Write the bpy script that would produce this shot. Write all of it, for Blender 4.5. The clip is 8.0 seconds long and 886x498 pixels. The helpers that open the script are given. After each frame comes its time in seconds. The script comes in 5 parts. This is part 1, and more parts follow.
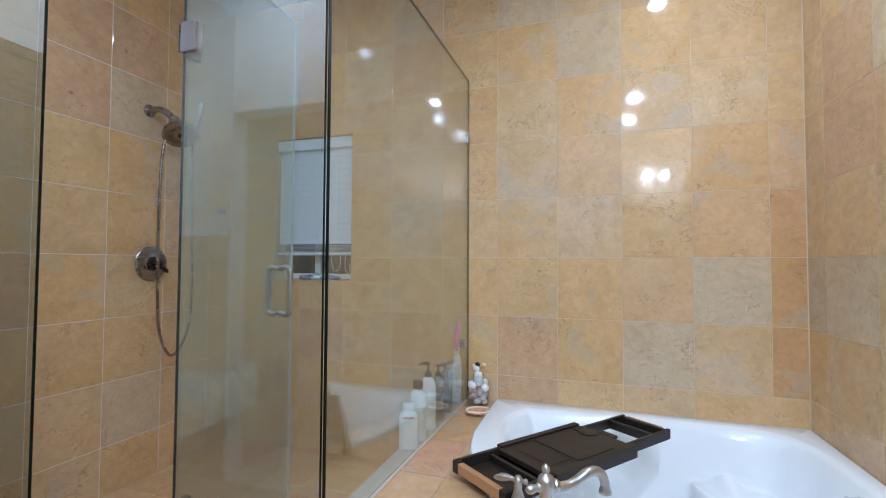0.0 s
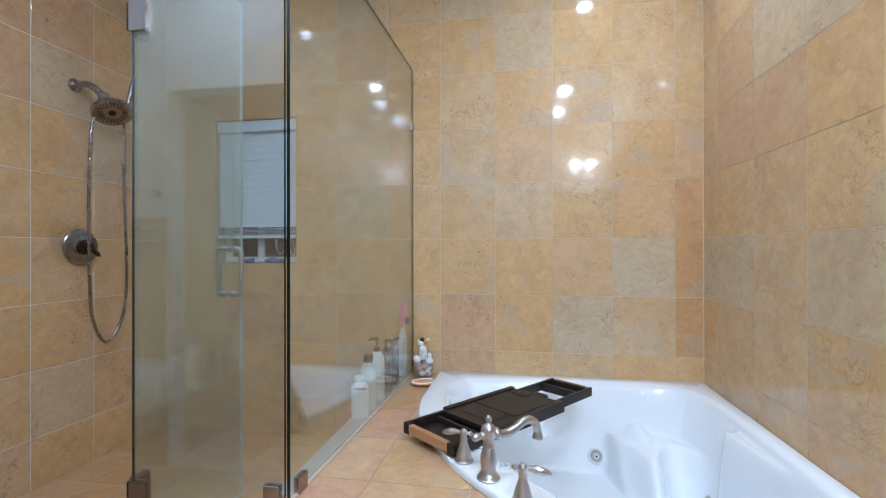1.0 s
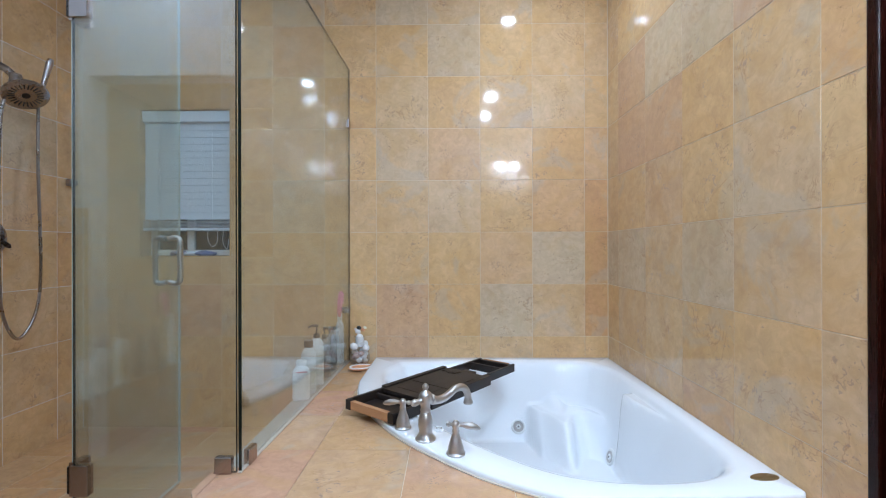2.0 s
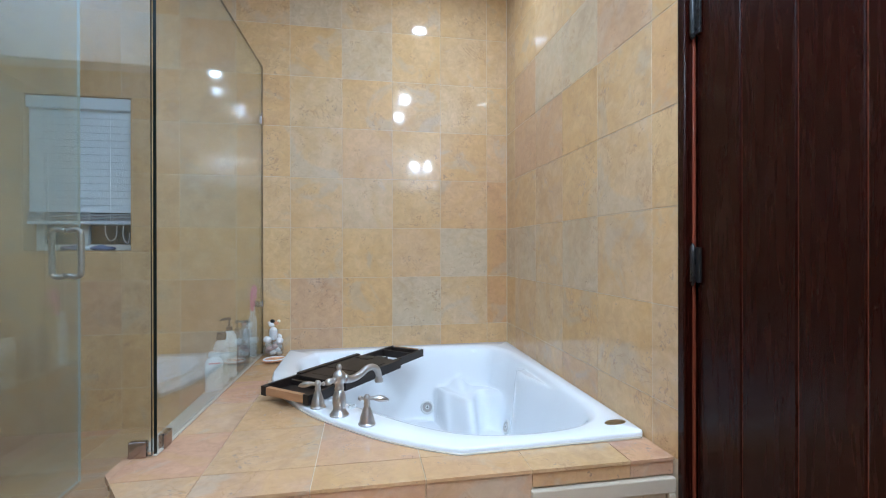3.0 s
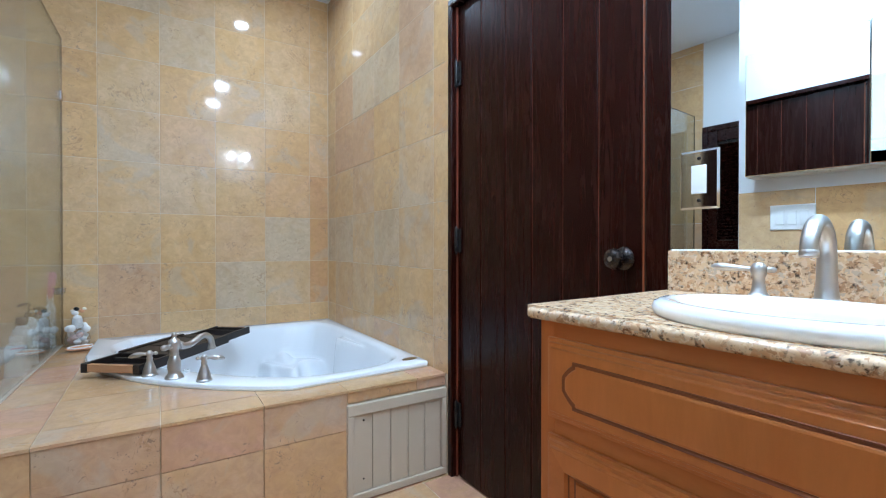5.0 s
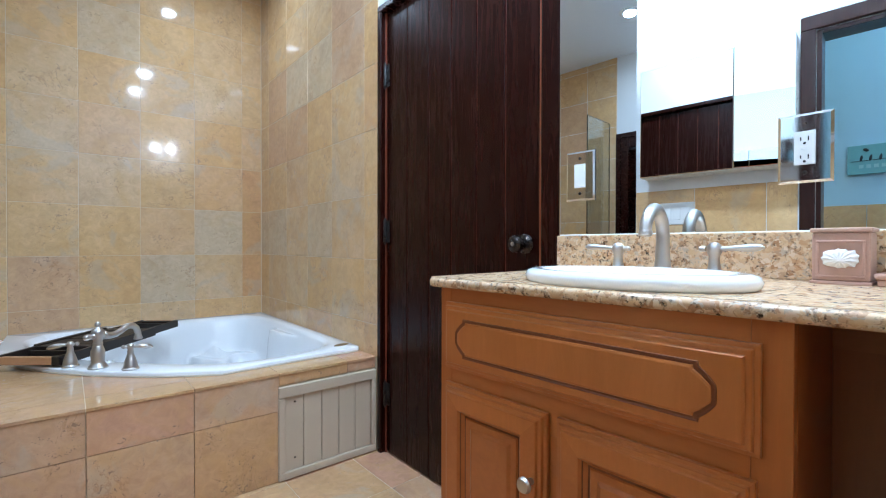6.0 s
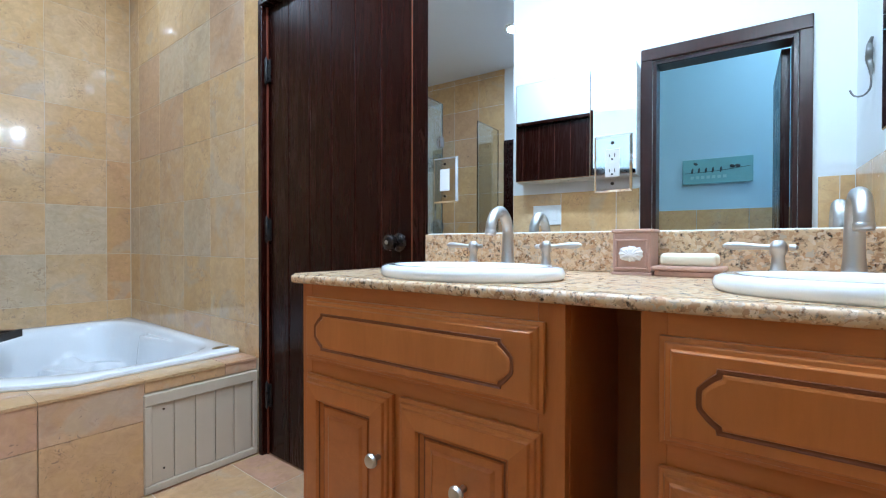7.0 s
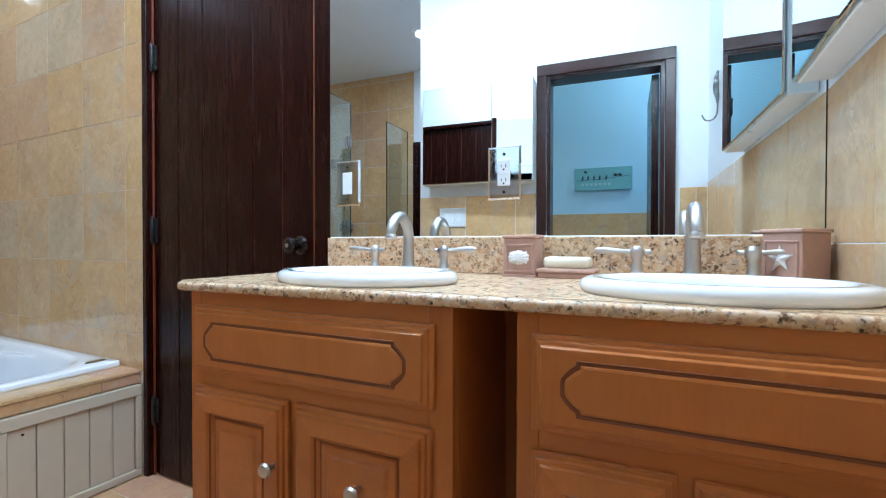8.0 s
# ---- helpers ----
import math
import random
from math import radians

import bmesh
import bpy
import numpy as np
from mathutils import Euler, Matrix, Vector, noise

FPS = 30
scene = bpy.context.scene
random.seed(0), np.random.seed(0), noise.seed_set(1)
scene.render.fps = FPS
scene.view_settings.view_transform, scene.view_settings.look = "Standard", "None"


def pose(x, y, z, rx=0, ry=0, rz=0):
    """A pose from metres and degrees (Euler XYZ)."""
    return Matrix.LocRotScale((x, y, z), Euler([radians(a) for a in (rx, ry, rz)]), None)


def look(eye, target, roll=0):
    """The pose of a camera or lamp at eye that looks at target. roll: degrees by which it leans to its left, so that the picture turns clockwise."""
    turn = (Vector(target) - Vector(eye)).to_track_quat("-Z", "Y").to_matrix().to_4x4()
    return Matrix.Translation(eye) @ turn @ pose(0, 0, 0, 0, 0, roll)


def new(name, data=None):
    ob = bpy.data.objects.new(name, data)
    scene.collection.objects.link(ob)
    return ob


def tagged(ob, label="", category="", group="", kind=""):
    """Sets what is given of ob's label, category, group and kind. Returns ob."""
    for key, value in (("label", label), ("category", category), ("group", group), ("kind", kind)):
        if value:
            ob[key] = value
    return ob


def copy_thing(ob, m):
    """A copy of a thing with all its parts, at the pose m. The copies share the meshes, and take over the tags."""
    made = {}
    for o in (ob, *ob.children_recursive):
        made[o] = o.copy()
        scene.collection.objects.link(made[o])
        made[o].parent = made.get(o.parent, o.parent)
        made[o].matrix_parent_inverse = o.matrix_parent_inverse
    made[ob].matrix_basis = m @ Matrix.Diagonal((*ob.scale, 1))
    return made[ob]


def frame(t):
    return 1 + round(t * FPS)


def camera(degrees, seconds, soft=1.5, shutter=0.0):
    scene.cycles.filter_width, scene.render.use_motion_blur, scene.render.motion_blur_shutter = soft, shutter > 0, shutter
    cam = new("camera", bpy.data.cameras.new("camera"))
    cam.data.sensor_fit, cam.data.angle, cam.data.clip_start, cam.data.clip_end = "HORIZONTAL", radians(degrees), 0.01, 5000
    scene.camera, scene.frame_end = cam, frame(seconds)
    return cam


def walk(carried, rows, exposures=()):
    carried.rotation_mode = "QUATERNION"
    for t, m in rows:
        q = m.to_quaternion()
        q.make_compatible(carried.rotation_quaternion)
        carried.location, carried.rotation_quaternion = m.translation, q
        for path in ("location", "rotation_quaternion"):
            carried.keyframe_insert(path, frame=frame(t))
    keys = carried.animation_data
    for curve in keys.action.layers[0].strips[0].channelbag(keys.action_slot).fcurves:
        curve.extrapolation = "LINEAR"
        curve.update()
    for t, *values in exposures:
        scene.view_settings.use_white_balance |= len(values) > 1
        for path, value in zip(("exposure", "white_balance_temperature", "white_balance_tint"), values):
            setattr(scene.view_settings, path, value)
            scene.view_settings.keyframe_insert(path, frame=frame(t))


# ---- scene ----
cam = camera(89.3, 8.0, soft=1.15)
PATH = [
    (0, (-0.450, -0.330, 1.160), (-1.064, 1.572, 1.226), 0.3),
    (0.5, (-0.456, -0.393, 1.128), (-0.936, 1.548, 1.166), 0.1),
    (1, (-0.461, -0.465, 1.136), (-0.801, 1.506, 1.140), -0.1),
    (2.5, (-0.482, -0.720, 1.072), (-0.329, 1.274, 1.075), -0.1),
    (3, (-0.465, -0.813, 1.068), (-0.118, 1.157, 1.066), -0.1),
    (3.5, (-0.481, -0.917, 1.064), (0.090, 1.000, 1.058), -0.2),
    (4, (-0.528, -1.048, 1.070), (0.253, 0.793, 1.062), -0.2),
    (4.5, (-0.574, -1.158, 1.037), (0.379, 0.601, 1.025), -0.1),
    (6, (-0.648, -1.409, 0.958), (0.637, 0.124, 0.941), 0.1),
    (6.5, (-0.631, -1.472, 0.955), (0.792, -0.067, 0.936), 0.1),
    (7, (-0.629, -1.534, 0.956), (0.945, -0.299, 0.935), 0.1),
    (7.5, (-0.631, -1.568, 0.961), (1.065, -0.507, 0.939), 0.1),
    (8, (-0.638, -1.576, 0.968), (1.144, -0.668, 0.945), 0.1),
]
walk(cam, [(t, look(eye, target, roll)) for t, eye, target, roll in PATH],
     exposures=[(0, 0.0, 6090, 8), (1.2, 0.0, 6060, 8), (2.5, 0.0, 5930, 7), (3.5, 0.0, 5740, 3), (4.5, -0.04, 5700, 3), (6.0, -0.14, 5810, 4), (8.0, -0.16, 5810, 3)])

# ---- light ----
world = bpy.data.worlds.new("world")
scene.world = world
world.use_nodes = True
bg = world.node_tree.nodes["Background"]
sky = world.node_tree.nodes.new("ShaderNodeTexSky")
sky.sky_type, sky.sun_disc = "NISHITA", False
sky.sun_elevation, sky.sun_rotation = radians(3), radians(200)
world.node_tree.links.new(sky.outputs[0], bg.inputs[0])
bg.inputs[1].default_value = 0.05
scene.view_settings.exposure = 0.0
CEIL = 2.78
# recessed lamps: x, y, watts
DOWNLIGHTS = [(-0.035, 1.345, 6.5), (-0.01, -0.27, 20), (-0.02, -0.97, 19), (-1.88, 0.16, 10)]
LAMP = (0.80, 0.98, 1.24)
for x, y, watts in DOWNLIGHTS:
    data = bpy.data.lights.new("downlight_beam", "AREA")
    data.shape, data.size, data.energy, data.color, data.spread = "DISK", 0.085, watts, LAMP, radians(172)
    new("downlight_beam", data).matrix_world = pose(x, y, CEIL - 0.022)
# unseen lamp added to brighten the hall, set clear of the cabinet fronts
data = bpy.data.lights.new("hall_fill", "AREA")
data.shape, data.size, data.energy, data.color = "DISK", 0.12, 13, (0.80, 0.93, 1.0)
new("hall_fill", data).matrix_world = pose(-1.45, -2.0, CEIL - 0.022)


# ---- materials ----
def nodes_of(name):
    m = bpy.data.materials.new(name)
    m.use_nodes = True
    t = m.node_tree
    return m, t, t.nodes["Principled BSDF"]


def ramp(t, stops, source):
    n = t.nodes.new("ShaderNodeValToRGB")
    while len(n.color_ramp.elements) < len(stops):
        n.color_ramp.elements.new(0.5)
    for e, (p, c) in zip(n.color_ramp.elements, stops):
        e.position, e.color = p, (*c, 1)
    t.links.new(source, n.inputs[0])
    return n.outputs[0]


def noise_of(t, scale, vec=None, detail=6, rough=0.6, distort=0.0):
    n = t.nodes.new("ShaderNodeTexNoise")
    n.inputs["Scale"].default_value, n.inputs["Detail"].default_value = scale, detail
    n.inputs["Roughness"].default_value, n.inputs["Distortion"].default_value = rough, distort
    if vec is not None:
        t.links.new(vec, n.inputs["Vector"])
    return n.outputs["Fac"]


def mix(t, fac, a, b, mode="MIX"):
    n = t.nodes.new("ShaderNodeMix")
    n.data_type, n.blend_type = "RGBA", mode
    for sock, v in ((n.inputs[0], fac), (n.inputs[6], a), (n.inputs[7], b)):
        if isinstance(v, (int, float)):
            sock.default_value = v
        elif isinstance(v, tuple):
            sock.default_value = (*v, 1)
        else:
            t.links.new(v, sock)
    return n.outputs[2]


def maths(t, op, a, b=0.0):
    n = t.nodes.new("ShaderNodeMath")
    n.operation = op
    for sock, v in ((n.inputs[0], a), (n.inputs[1], b)):
        if isinstance(v, (int, float)):
            sock.default_value = v
        else:
            t.links.new(v, sock)
    return n.outputs[0]


def bump(t, p, height, strength=0.2, distance=0.002):
    n = t.nodes.new("ShaderNodeBump")
    n.inputs["Strength"].default_value, n.inputs["Distance"].default_value = strength, distance
    t.links.new(height, n.inputs["Height"])
    t.links.new(n.outputs[0], p.inputs["Normal"])


def coords(t, own=True, spread=37.0, stretch=None):
    """Object coordinates, shifted for each object by its random number."""
    c = t.nodes.new("ShaderNodeTexCoord")
    out = c.outputs["Object"]
    if stretch:
        s = t.nodes.new("ShaderNodeMapping")
        s.inputs["Scale"].default_value = stretch
        t.links.new(out, s.inputs["Vector"])
        out = s.outputs[0]
    if own:
        info = t.nodes.new("ShaderNodeObjectInfo")
        add = t.nodes.new("ShaderNodeVectorMath")
        add.operation = "MULTIPLY_ADD"
        comb = t.nodes.new("ShaderNodeCombineXYZ")
        for i in range(3):
            t.links.new(info.outputs["Random"], comb.inputs[i])
        t.links.new(comb.outputs[0], add.inputs[0])
        add.inputs[1].default_value = (spread, spread * 1.7, spread * 0.6)
        t.links.new(out, add.inputs[2])
        return add.outputs[0], info.outputs["Random"]
    return out, None


def stone(name, stops, rough=0.055, pits=0.5, patch=(0.47, 0.44, 0.36), warmth=0.42):
    """Polished limestone tile: soft clouds, patches, thin veins, a few pits; the tone changes from tile to tile."""
    m, t, p = nodes_of(name)
    vec, rnd = coords(t)
    base = ramp(t, stops, rnd)
    cloud = ramp(t, [(0.3, (0.86, 0.84, 0.81)), (0.5, (1.0, 1.0, 1.0)), (0.7, (1.07, 1.06, 1.03))], noise_of(t, 5.0, vec, 5, 0.6, 0.6))
    c = mix(t, 0.8, base, cloud, "MULTIPLY")
    fine = ramp(t, [(0.35, (0.86, 0.83, 0.80)), (0.65, (1.08, 1.08, 1.07))], noise_of(t, 24.0, vec, 6, 0.7, 0.8))
    c = mix(t, 0.8, c, fine, "MULTIPLY")
    warm = ramp(t, [(0.44, (0, 0, 0)), (0.66, (1, 1, 1))], noise_of(t, 4.2, vec, 4, 0.6, 1.3))
    c = mix(t, maths(t, "MULTIPLY", warm, warmth), c, (0.62, 0.37, 0.145))
    grey = ramp(t, [(0.56, (0, 0, 0)), (0.63, (1, 1, 1))], noise_of(t, 3.2, vec, 6, 0.6, 1.0))
    c = mix(t, maths(t, "MULTIPLY", grey, 0.30), c, patch)
    v = maths(t, "ABSOLUTE", maths(t, "SUBTRACT", noise_of(t, 4.5, vec, 7, 0.6, 1.1), 0.5))
    vein = ramp(t, [(0.0, (1, 1, 1)), (0.011, (0, 0, 0))], v)
    some = ramp(t, [(0.5, (0, 0, 0)), (0.62, (1, 1, 1))], noise_of(t, 6.0, vec, 2))
    c = mix(t, maths(t, "MULTIPLY", maths(t, "MULTIPLY", vein, some), 0.65), c, (0.40, 0.22, 0.11))
    scratch = ramp(t, [(0.0, (1, 1, 1)), (0.007, (0, 0, 0))], maths(t, "ABSOLUTE", maths(t, "SUBTRACT", noise_of(t, 15.0, vec, 3, 0.55, 2.0), 0.5)))
    few = ramp(t, [(0.60, (0, 0, 0)), (0.68, (1, 1, 1))], noise_of(t, 11.0, vec, 2))
    c = mix(t, maths(t, "MULTIPLY", maths(t, "MULTIPLY", scratch, few), 0.8), c, (0.22, 0.12, 0.06))
    pit = ramp(t, [(0.765, (0, 0, 0)), (0.80, (1, 1, 1))], maths(t, "MULTIPLY", noise_of(t, 48.0, vec, 3, 0.6, 1.2), maths(t, "ADD", noise_of(t, 6.0, vec, 3, 0.5), 0.62)))
    c = mix(t, maths(t, "MULTIPLY", pit, pits), c, (0.20, 0.11, 0.06))
    t.links.new(c, p.inputs["Base Color"])
    r = ramp(t, [(0.3, (rough * 0.75,) * 3), (0.7, (rough * 1.5,) * 3)], noise_of(t, 14.0, vec, 5))
    t.links.new(maths(t, "ADD", r, maths(t, "MULTIPLY", pit, 0.4)), p.inputs["Roughness"])
    bump(t, p, maths(t, "SUBTRACT", maths(t, "MULTIPLY", noise_of(t, 7.0, vec, 3), 0.35), maths(t, "MULTIPLY", pit, 0.25)), 0.05, 0.002)
    return m


GOLD = [(0.0, (0.675, 0.425, 0.205)), (0.3, (0.685, 0.460, 0.240)), (0.55, (0.665, 0.450, 0.250)), (0.75, (0.675, 0.475, 0.275)), (0.9, (0.645, 0.455, 0.280)), (1.0, (0.675, 0.415, 0.215))]
STONE = stone("golden_limestone", GOLD)
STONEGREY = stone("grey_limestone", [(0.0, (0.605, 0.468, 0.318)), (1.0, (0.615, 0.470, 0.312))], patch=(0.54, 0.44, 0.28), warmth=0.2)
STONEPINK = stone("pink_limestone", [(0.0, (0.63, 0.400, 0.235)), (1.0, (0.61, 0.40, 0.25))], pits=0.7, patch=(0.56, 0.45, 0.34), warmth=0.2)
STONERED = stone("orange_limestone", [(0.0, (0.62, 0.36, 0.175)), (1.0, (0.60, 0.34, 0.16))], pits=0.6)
DECKSTONE = stone("deck_limestone", [(0.0, (0.58, 0.33, 0.165)), (0.35, (0.61, 0.395, 0.215)), (0.65, (0.585, 0.375, 0.23)), (0.85, (0.59, 0.325, 0.215)), (1.0, (0.57, 0.29, 0.165))], 0.10, 0.75)


def plain(name, color, rough=0.5, metal=0.0, grain=30.0, amount=0.12, relief=0.05, coat=0.0):
    m, t, p = nodes_of(name)
    vec, _ = coords(t)
    n = noise_of(t, grain, vec, 5)
    big = noise_of(t, grain * 0.12, vec, 3)
    lo = tuple(max(0.0, c * (1 - amount)) for c in color)
    hi = tuple(min(1.0, c * (1 + amount)) for c in color)
    c = mix(t, maths(t, "ADD", maths(t, "MULTIPLY", n, 0.5), maths(t, "MULTIPLY", big, 0.5)), lo, hi)
    t.links.new(c, p.inputs["Base Color"])
    p.inputs["Metallic"].default_value = metal
    r = ramp(t, [(0.3, (max(0.02, rough * 0.8),) * 3), (0.7, (min(1, rough * 1.2),) * 3)], n)
    t.links.new(r, p.inputs["Roughness"])
    if coat:
        p.inputs["Coat Weight"].default_value, p.inputs["Coat Roughness"].default_value = coat, 0.06
    if relief:
        bump(t, p, n, relief, 0.001)
    return m


GROUT = plain("pale_grout", (0.64, 0.52, 0.36), 0.8, grain=80)
PAINT = plain("white_wall_paint", (0.77, 0.79, 0.80), 0.55, grain=120, amount=0.02, relief=0.06)
CEILPAINT = plain("ceiling_paint", (0.86, 0.89, 0.93), 0.7, grain=120, amount=0.02)
TEAL = plain("pale_blue_paint", (0.43, 0.66, 0.82), 0.6, grain=100, amount=0.03)
ACRYLIC = plain("white_acrylic", (0.90, 0.92, 0.94), 0.08, grain=6, amount=0.015, relief=0.0, coat=0.4)
PORCELAIN = plain("white_porcelain", (0.92, 0.92, 0.91), 0.07, grain=6, amount=0.01, relief=0.0, coat=0.5)
NICKEL = plain("brushed_nickel", (0.55, 0.525, 0.505), 0.38, 1.0, grain=7, amount=0.02, relief=0.0)
SHOWERMETAL = plain("satin_nickel", (0.36, 0.33, 0.32), 0.27, 1.0, grain=7, amount=0.03, relief=0.0)
CLIPMETAL = plain("satin_bronze", (0.40, 0.35, 0.335), 0.16, 1.0, grain=90, amount=0.06)
BRONZE = plain("aged_bronze", (0.06, 0.05, 0.047), 0.27, 0.9, grain=90, amount=0.2)
PLASTIC = plain("white_plastic", (0.80, 0.81, 0.80), 0.32, grain=20, amount=0.02, relief=0.0)
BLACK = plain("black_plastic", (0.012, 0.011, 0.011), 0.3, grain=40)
CHROME = plain("polished_steel", (0.72, 0.73, 0.74), 0.05, 1.0, grain=50, amount=0.03, relief=0.0)
CREAMPAINT = plain("cream_board_paint", (0.57, 0.465, 0.345), 0.45, grain=60, amount=0.05)
PINK = plain("pink_plastic", (0.90, 0.22, 0.42), 0.3, grain=30, amount=0.04, relief=0.0)
SHELL = plain("sea_shell", (0.80, 0.70, 0.60), 0.4, grain=40, amount=0.2)
PINKSHELL = plain("pink_shell", (0.62, 0.42, 0.36), 0.4, grain=50, amount=0.3)
SHELLRED = plain("orange_shell", (0.68, 0.32, 0.15), 0.4, grain=50, amount=0.35)
ROSEWOOD = plain("rose_painted_wood", (0.50, 0.30, 0.23), 0.6, grain=70, amount=0.3, relief=0.15)
SOAP = plain("cream_soap", (0.86, 0.80, 0.62), 0.4, grain=30, amount=0.03)
STARWHITE = plain("white_starfish", (0.82, 0.80, 0.78), 0.6, grain=150, amount=0.12, relief=0.3)
SLATWHITE = plain("blind_white", (0.71, 0.80, 0.90), 0.45, grain=30, amount=0.03)
DARKCLOTH = plain("blue_cloth", (0.16, 0.20, 0.36), 0.9, grain=60, amount=0.4)
NIGHT = plain("dusk_yard_wall", (0.10, 0.16, 0.20), 0.9, grain=8, amount=0.4)
SIGNTEAL = plain("teal_board", (0.17, 0.40, 0.44), 0.6, grain=25, amount=0.25)
SIGNINK = plain("dark_ink", (0.02, 0.04, 0.05), 0.6)
SIGNPALE = plain("pale_ink", (0.30, 0.53, 0.56), 0.6)
SEAL = plain("grey_sealant", (0.60, 0.53, 0.44), 0.5)


def wood(name, dark, light, rough, stretch, coat=0.0, spec=0.5):
    m, t, p = nodes_of(name)
    vec, rnd = coords(t, True, 11.0, stretch)
    n = noise_of(t, 5.0, vec, 8, 0.66, 0.8)
    f = noise_of(t, 38.0, vec, 4, 0.6)
    c = mix(t, ramp(t, [(0.28, (0, 0, 0)), (0.72, (1, 1, 1))], n), dark, light)
    c = mix(t, maths(t, "MULTIPLY", f, 0.35), c, tuple(v * 0.62 for v in dark))
    t.links.new(c, p.inputs["Base Color"])
    r = ramp(t, [(0.3, (rough * 0.92,) * 3), (0.75, (rough * 1.1,) * 3)], n)
    t.links.new(r, p.inputs["Roughness"])
    p.inputs["Specular IOR Level"].default_value = spec
    if coat:
        p.inputs["Coat Weight"].default_value, p.inputs["Coat Roughness"].default_value = coat, 0.12
    bump(t, p, maths(t, "ADD", f, n), 0.035, 0.001)
    return m


MAHOGANY = wood("dark_mahogany", (0.013, 0.0017, 0.0009), (0.024, 0.0034, 0.0014), 0.27, (9.0, 9.0, 0.7), 0.0, 0.21)
CASINGWOOD = wood("brown_mahogany", (0.022, 0.007, 0.0055), (0.055, 0.018, 0.013), 0.3, (9.0, 9.0, 0.7), 0.0, 0.3)
HOOKMETAL = plain("pewter", (0.22, 0.22, 0.21), 0.4, 0.9, amount=0.2)
MAHOGANYRED = wood("red_mahogany_edge", (0.13, 0.025, 0.012), (0.24, 0.05, 0.02), 0.35, (9.0, 9.0, 0.7), 0.2)
# brighter wood colour that paints the highlight on the door's rounded edge
EDGEGLINT = wood("orange_edge_glint", (0.20, 0.045, 0.014), (0.34, 0.085, 0.025), 0.3, (9.0, 9.0, 0.7), 0.2)
MAPLE = wood("honey_maple", (0.50, 0.152, 0.030), (0.62, 0.205, 0.048), 0.30, (3.0, 0.5, 3.0), 0.16)
MAPLEUP = wood("honey_maple_upright", (0.45, 0.128, 0.024), (0.57, 0.178, 0.038), 0.30, (3.0, 3.0, 0.5), 0.16)
# dark brown that paints the shade of the cabinets' routed grooves
GROOVESHADE = plain("brown_groove_shade", (0.20, 0.055, 0.014), 0.5, grain=60, amount=0.3)
TRAYWOOD = wood("espresso_bamboo", (0.012, 0.008, 0.007), (0.026, 0.016, 0.012), 0.48, (0.6, 8.0, 8.0), 0.0)
TRAYEND = wood("natural_bamboo", (0.42, 0.20, 0.09), (0.60, 0.32, 0.16), 0.4, (6.0, 0.6, 6.0))


def granite_of():
    m, t, p = nodes_of("golden_granite")
    vec, _ = coords(t, False)
    def cells(scale):
        n = t.nodes.new("ShaderNodeTexVoronoi")
        n.inputs["Scale"].default_value = scale
        w = t.nodes.new("ShaderNodeVectorMath")
        w.operation = "MULTIPLY_ADD"
        d = t.nodes.new("ShaderNodeTexNoise")
        d.inputs["Scale"].default_value = scale * 0.7
        t.links.new(vec, d.inputs["Vector"])
        t.links.new(d.outputs["Color"], w.inputs[0])
        w.inputs[1].default_value = (3.2 / scale,) * 3
        t.links.new(vec, w.inputs[2])
        t.links.new(w.outputs[0], n.inputs["Vector"])
        s = t.nodes.new("ShaderNodeSeparateColor")
        t.links.new(n.outputs["Color"], s.inputs[0])
        return s.outputs[0]
    a = ramp(t, [(0.0, (0.64, 0.41, 0.23)), (0.25, (0.74, 0.54, 0.34)), (0.5, (0.58, 0.33, 0.17)), (0.68, (0.76, 0.59, 0.41)), (0.86, (0.44, 0.23, 0.11)), (0.95, (0.55, 0.43, 0.31))], cells(120.0))
    b = ramp(t, [(0.0, (0.03, 0.022, 0.016)), (0.35, (0.12, 0.075, 0.045)), (0.65, (0.27, 0.125, 0.055)), (0.85, (0.40, 0.24, 0.13)), (1.0, (0.22, 0.19, 0.16))], cells(200.0))
    f = maths(t, "ADD", maths(t, "MULTIPLY", noise_of(t, 56.0, vec, 4, 0.7), 0.6), maths(t, "MULTIPLY", noise_of(t, 140.0, vec, 3, 0.6), 0.4))
    sel = ramp(t, [(0.525, (0, 0, 0)), (0.60, (1, 1, 1))], f)
    c = mix(t, sel, a, b)
    t.links.new(c, p.inputs["Base Color"])
    p.inputs["Roughness"].default_value = 0.24
    return m


GRANITE = granite_of()


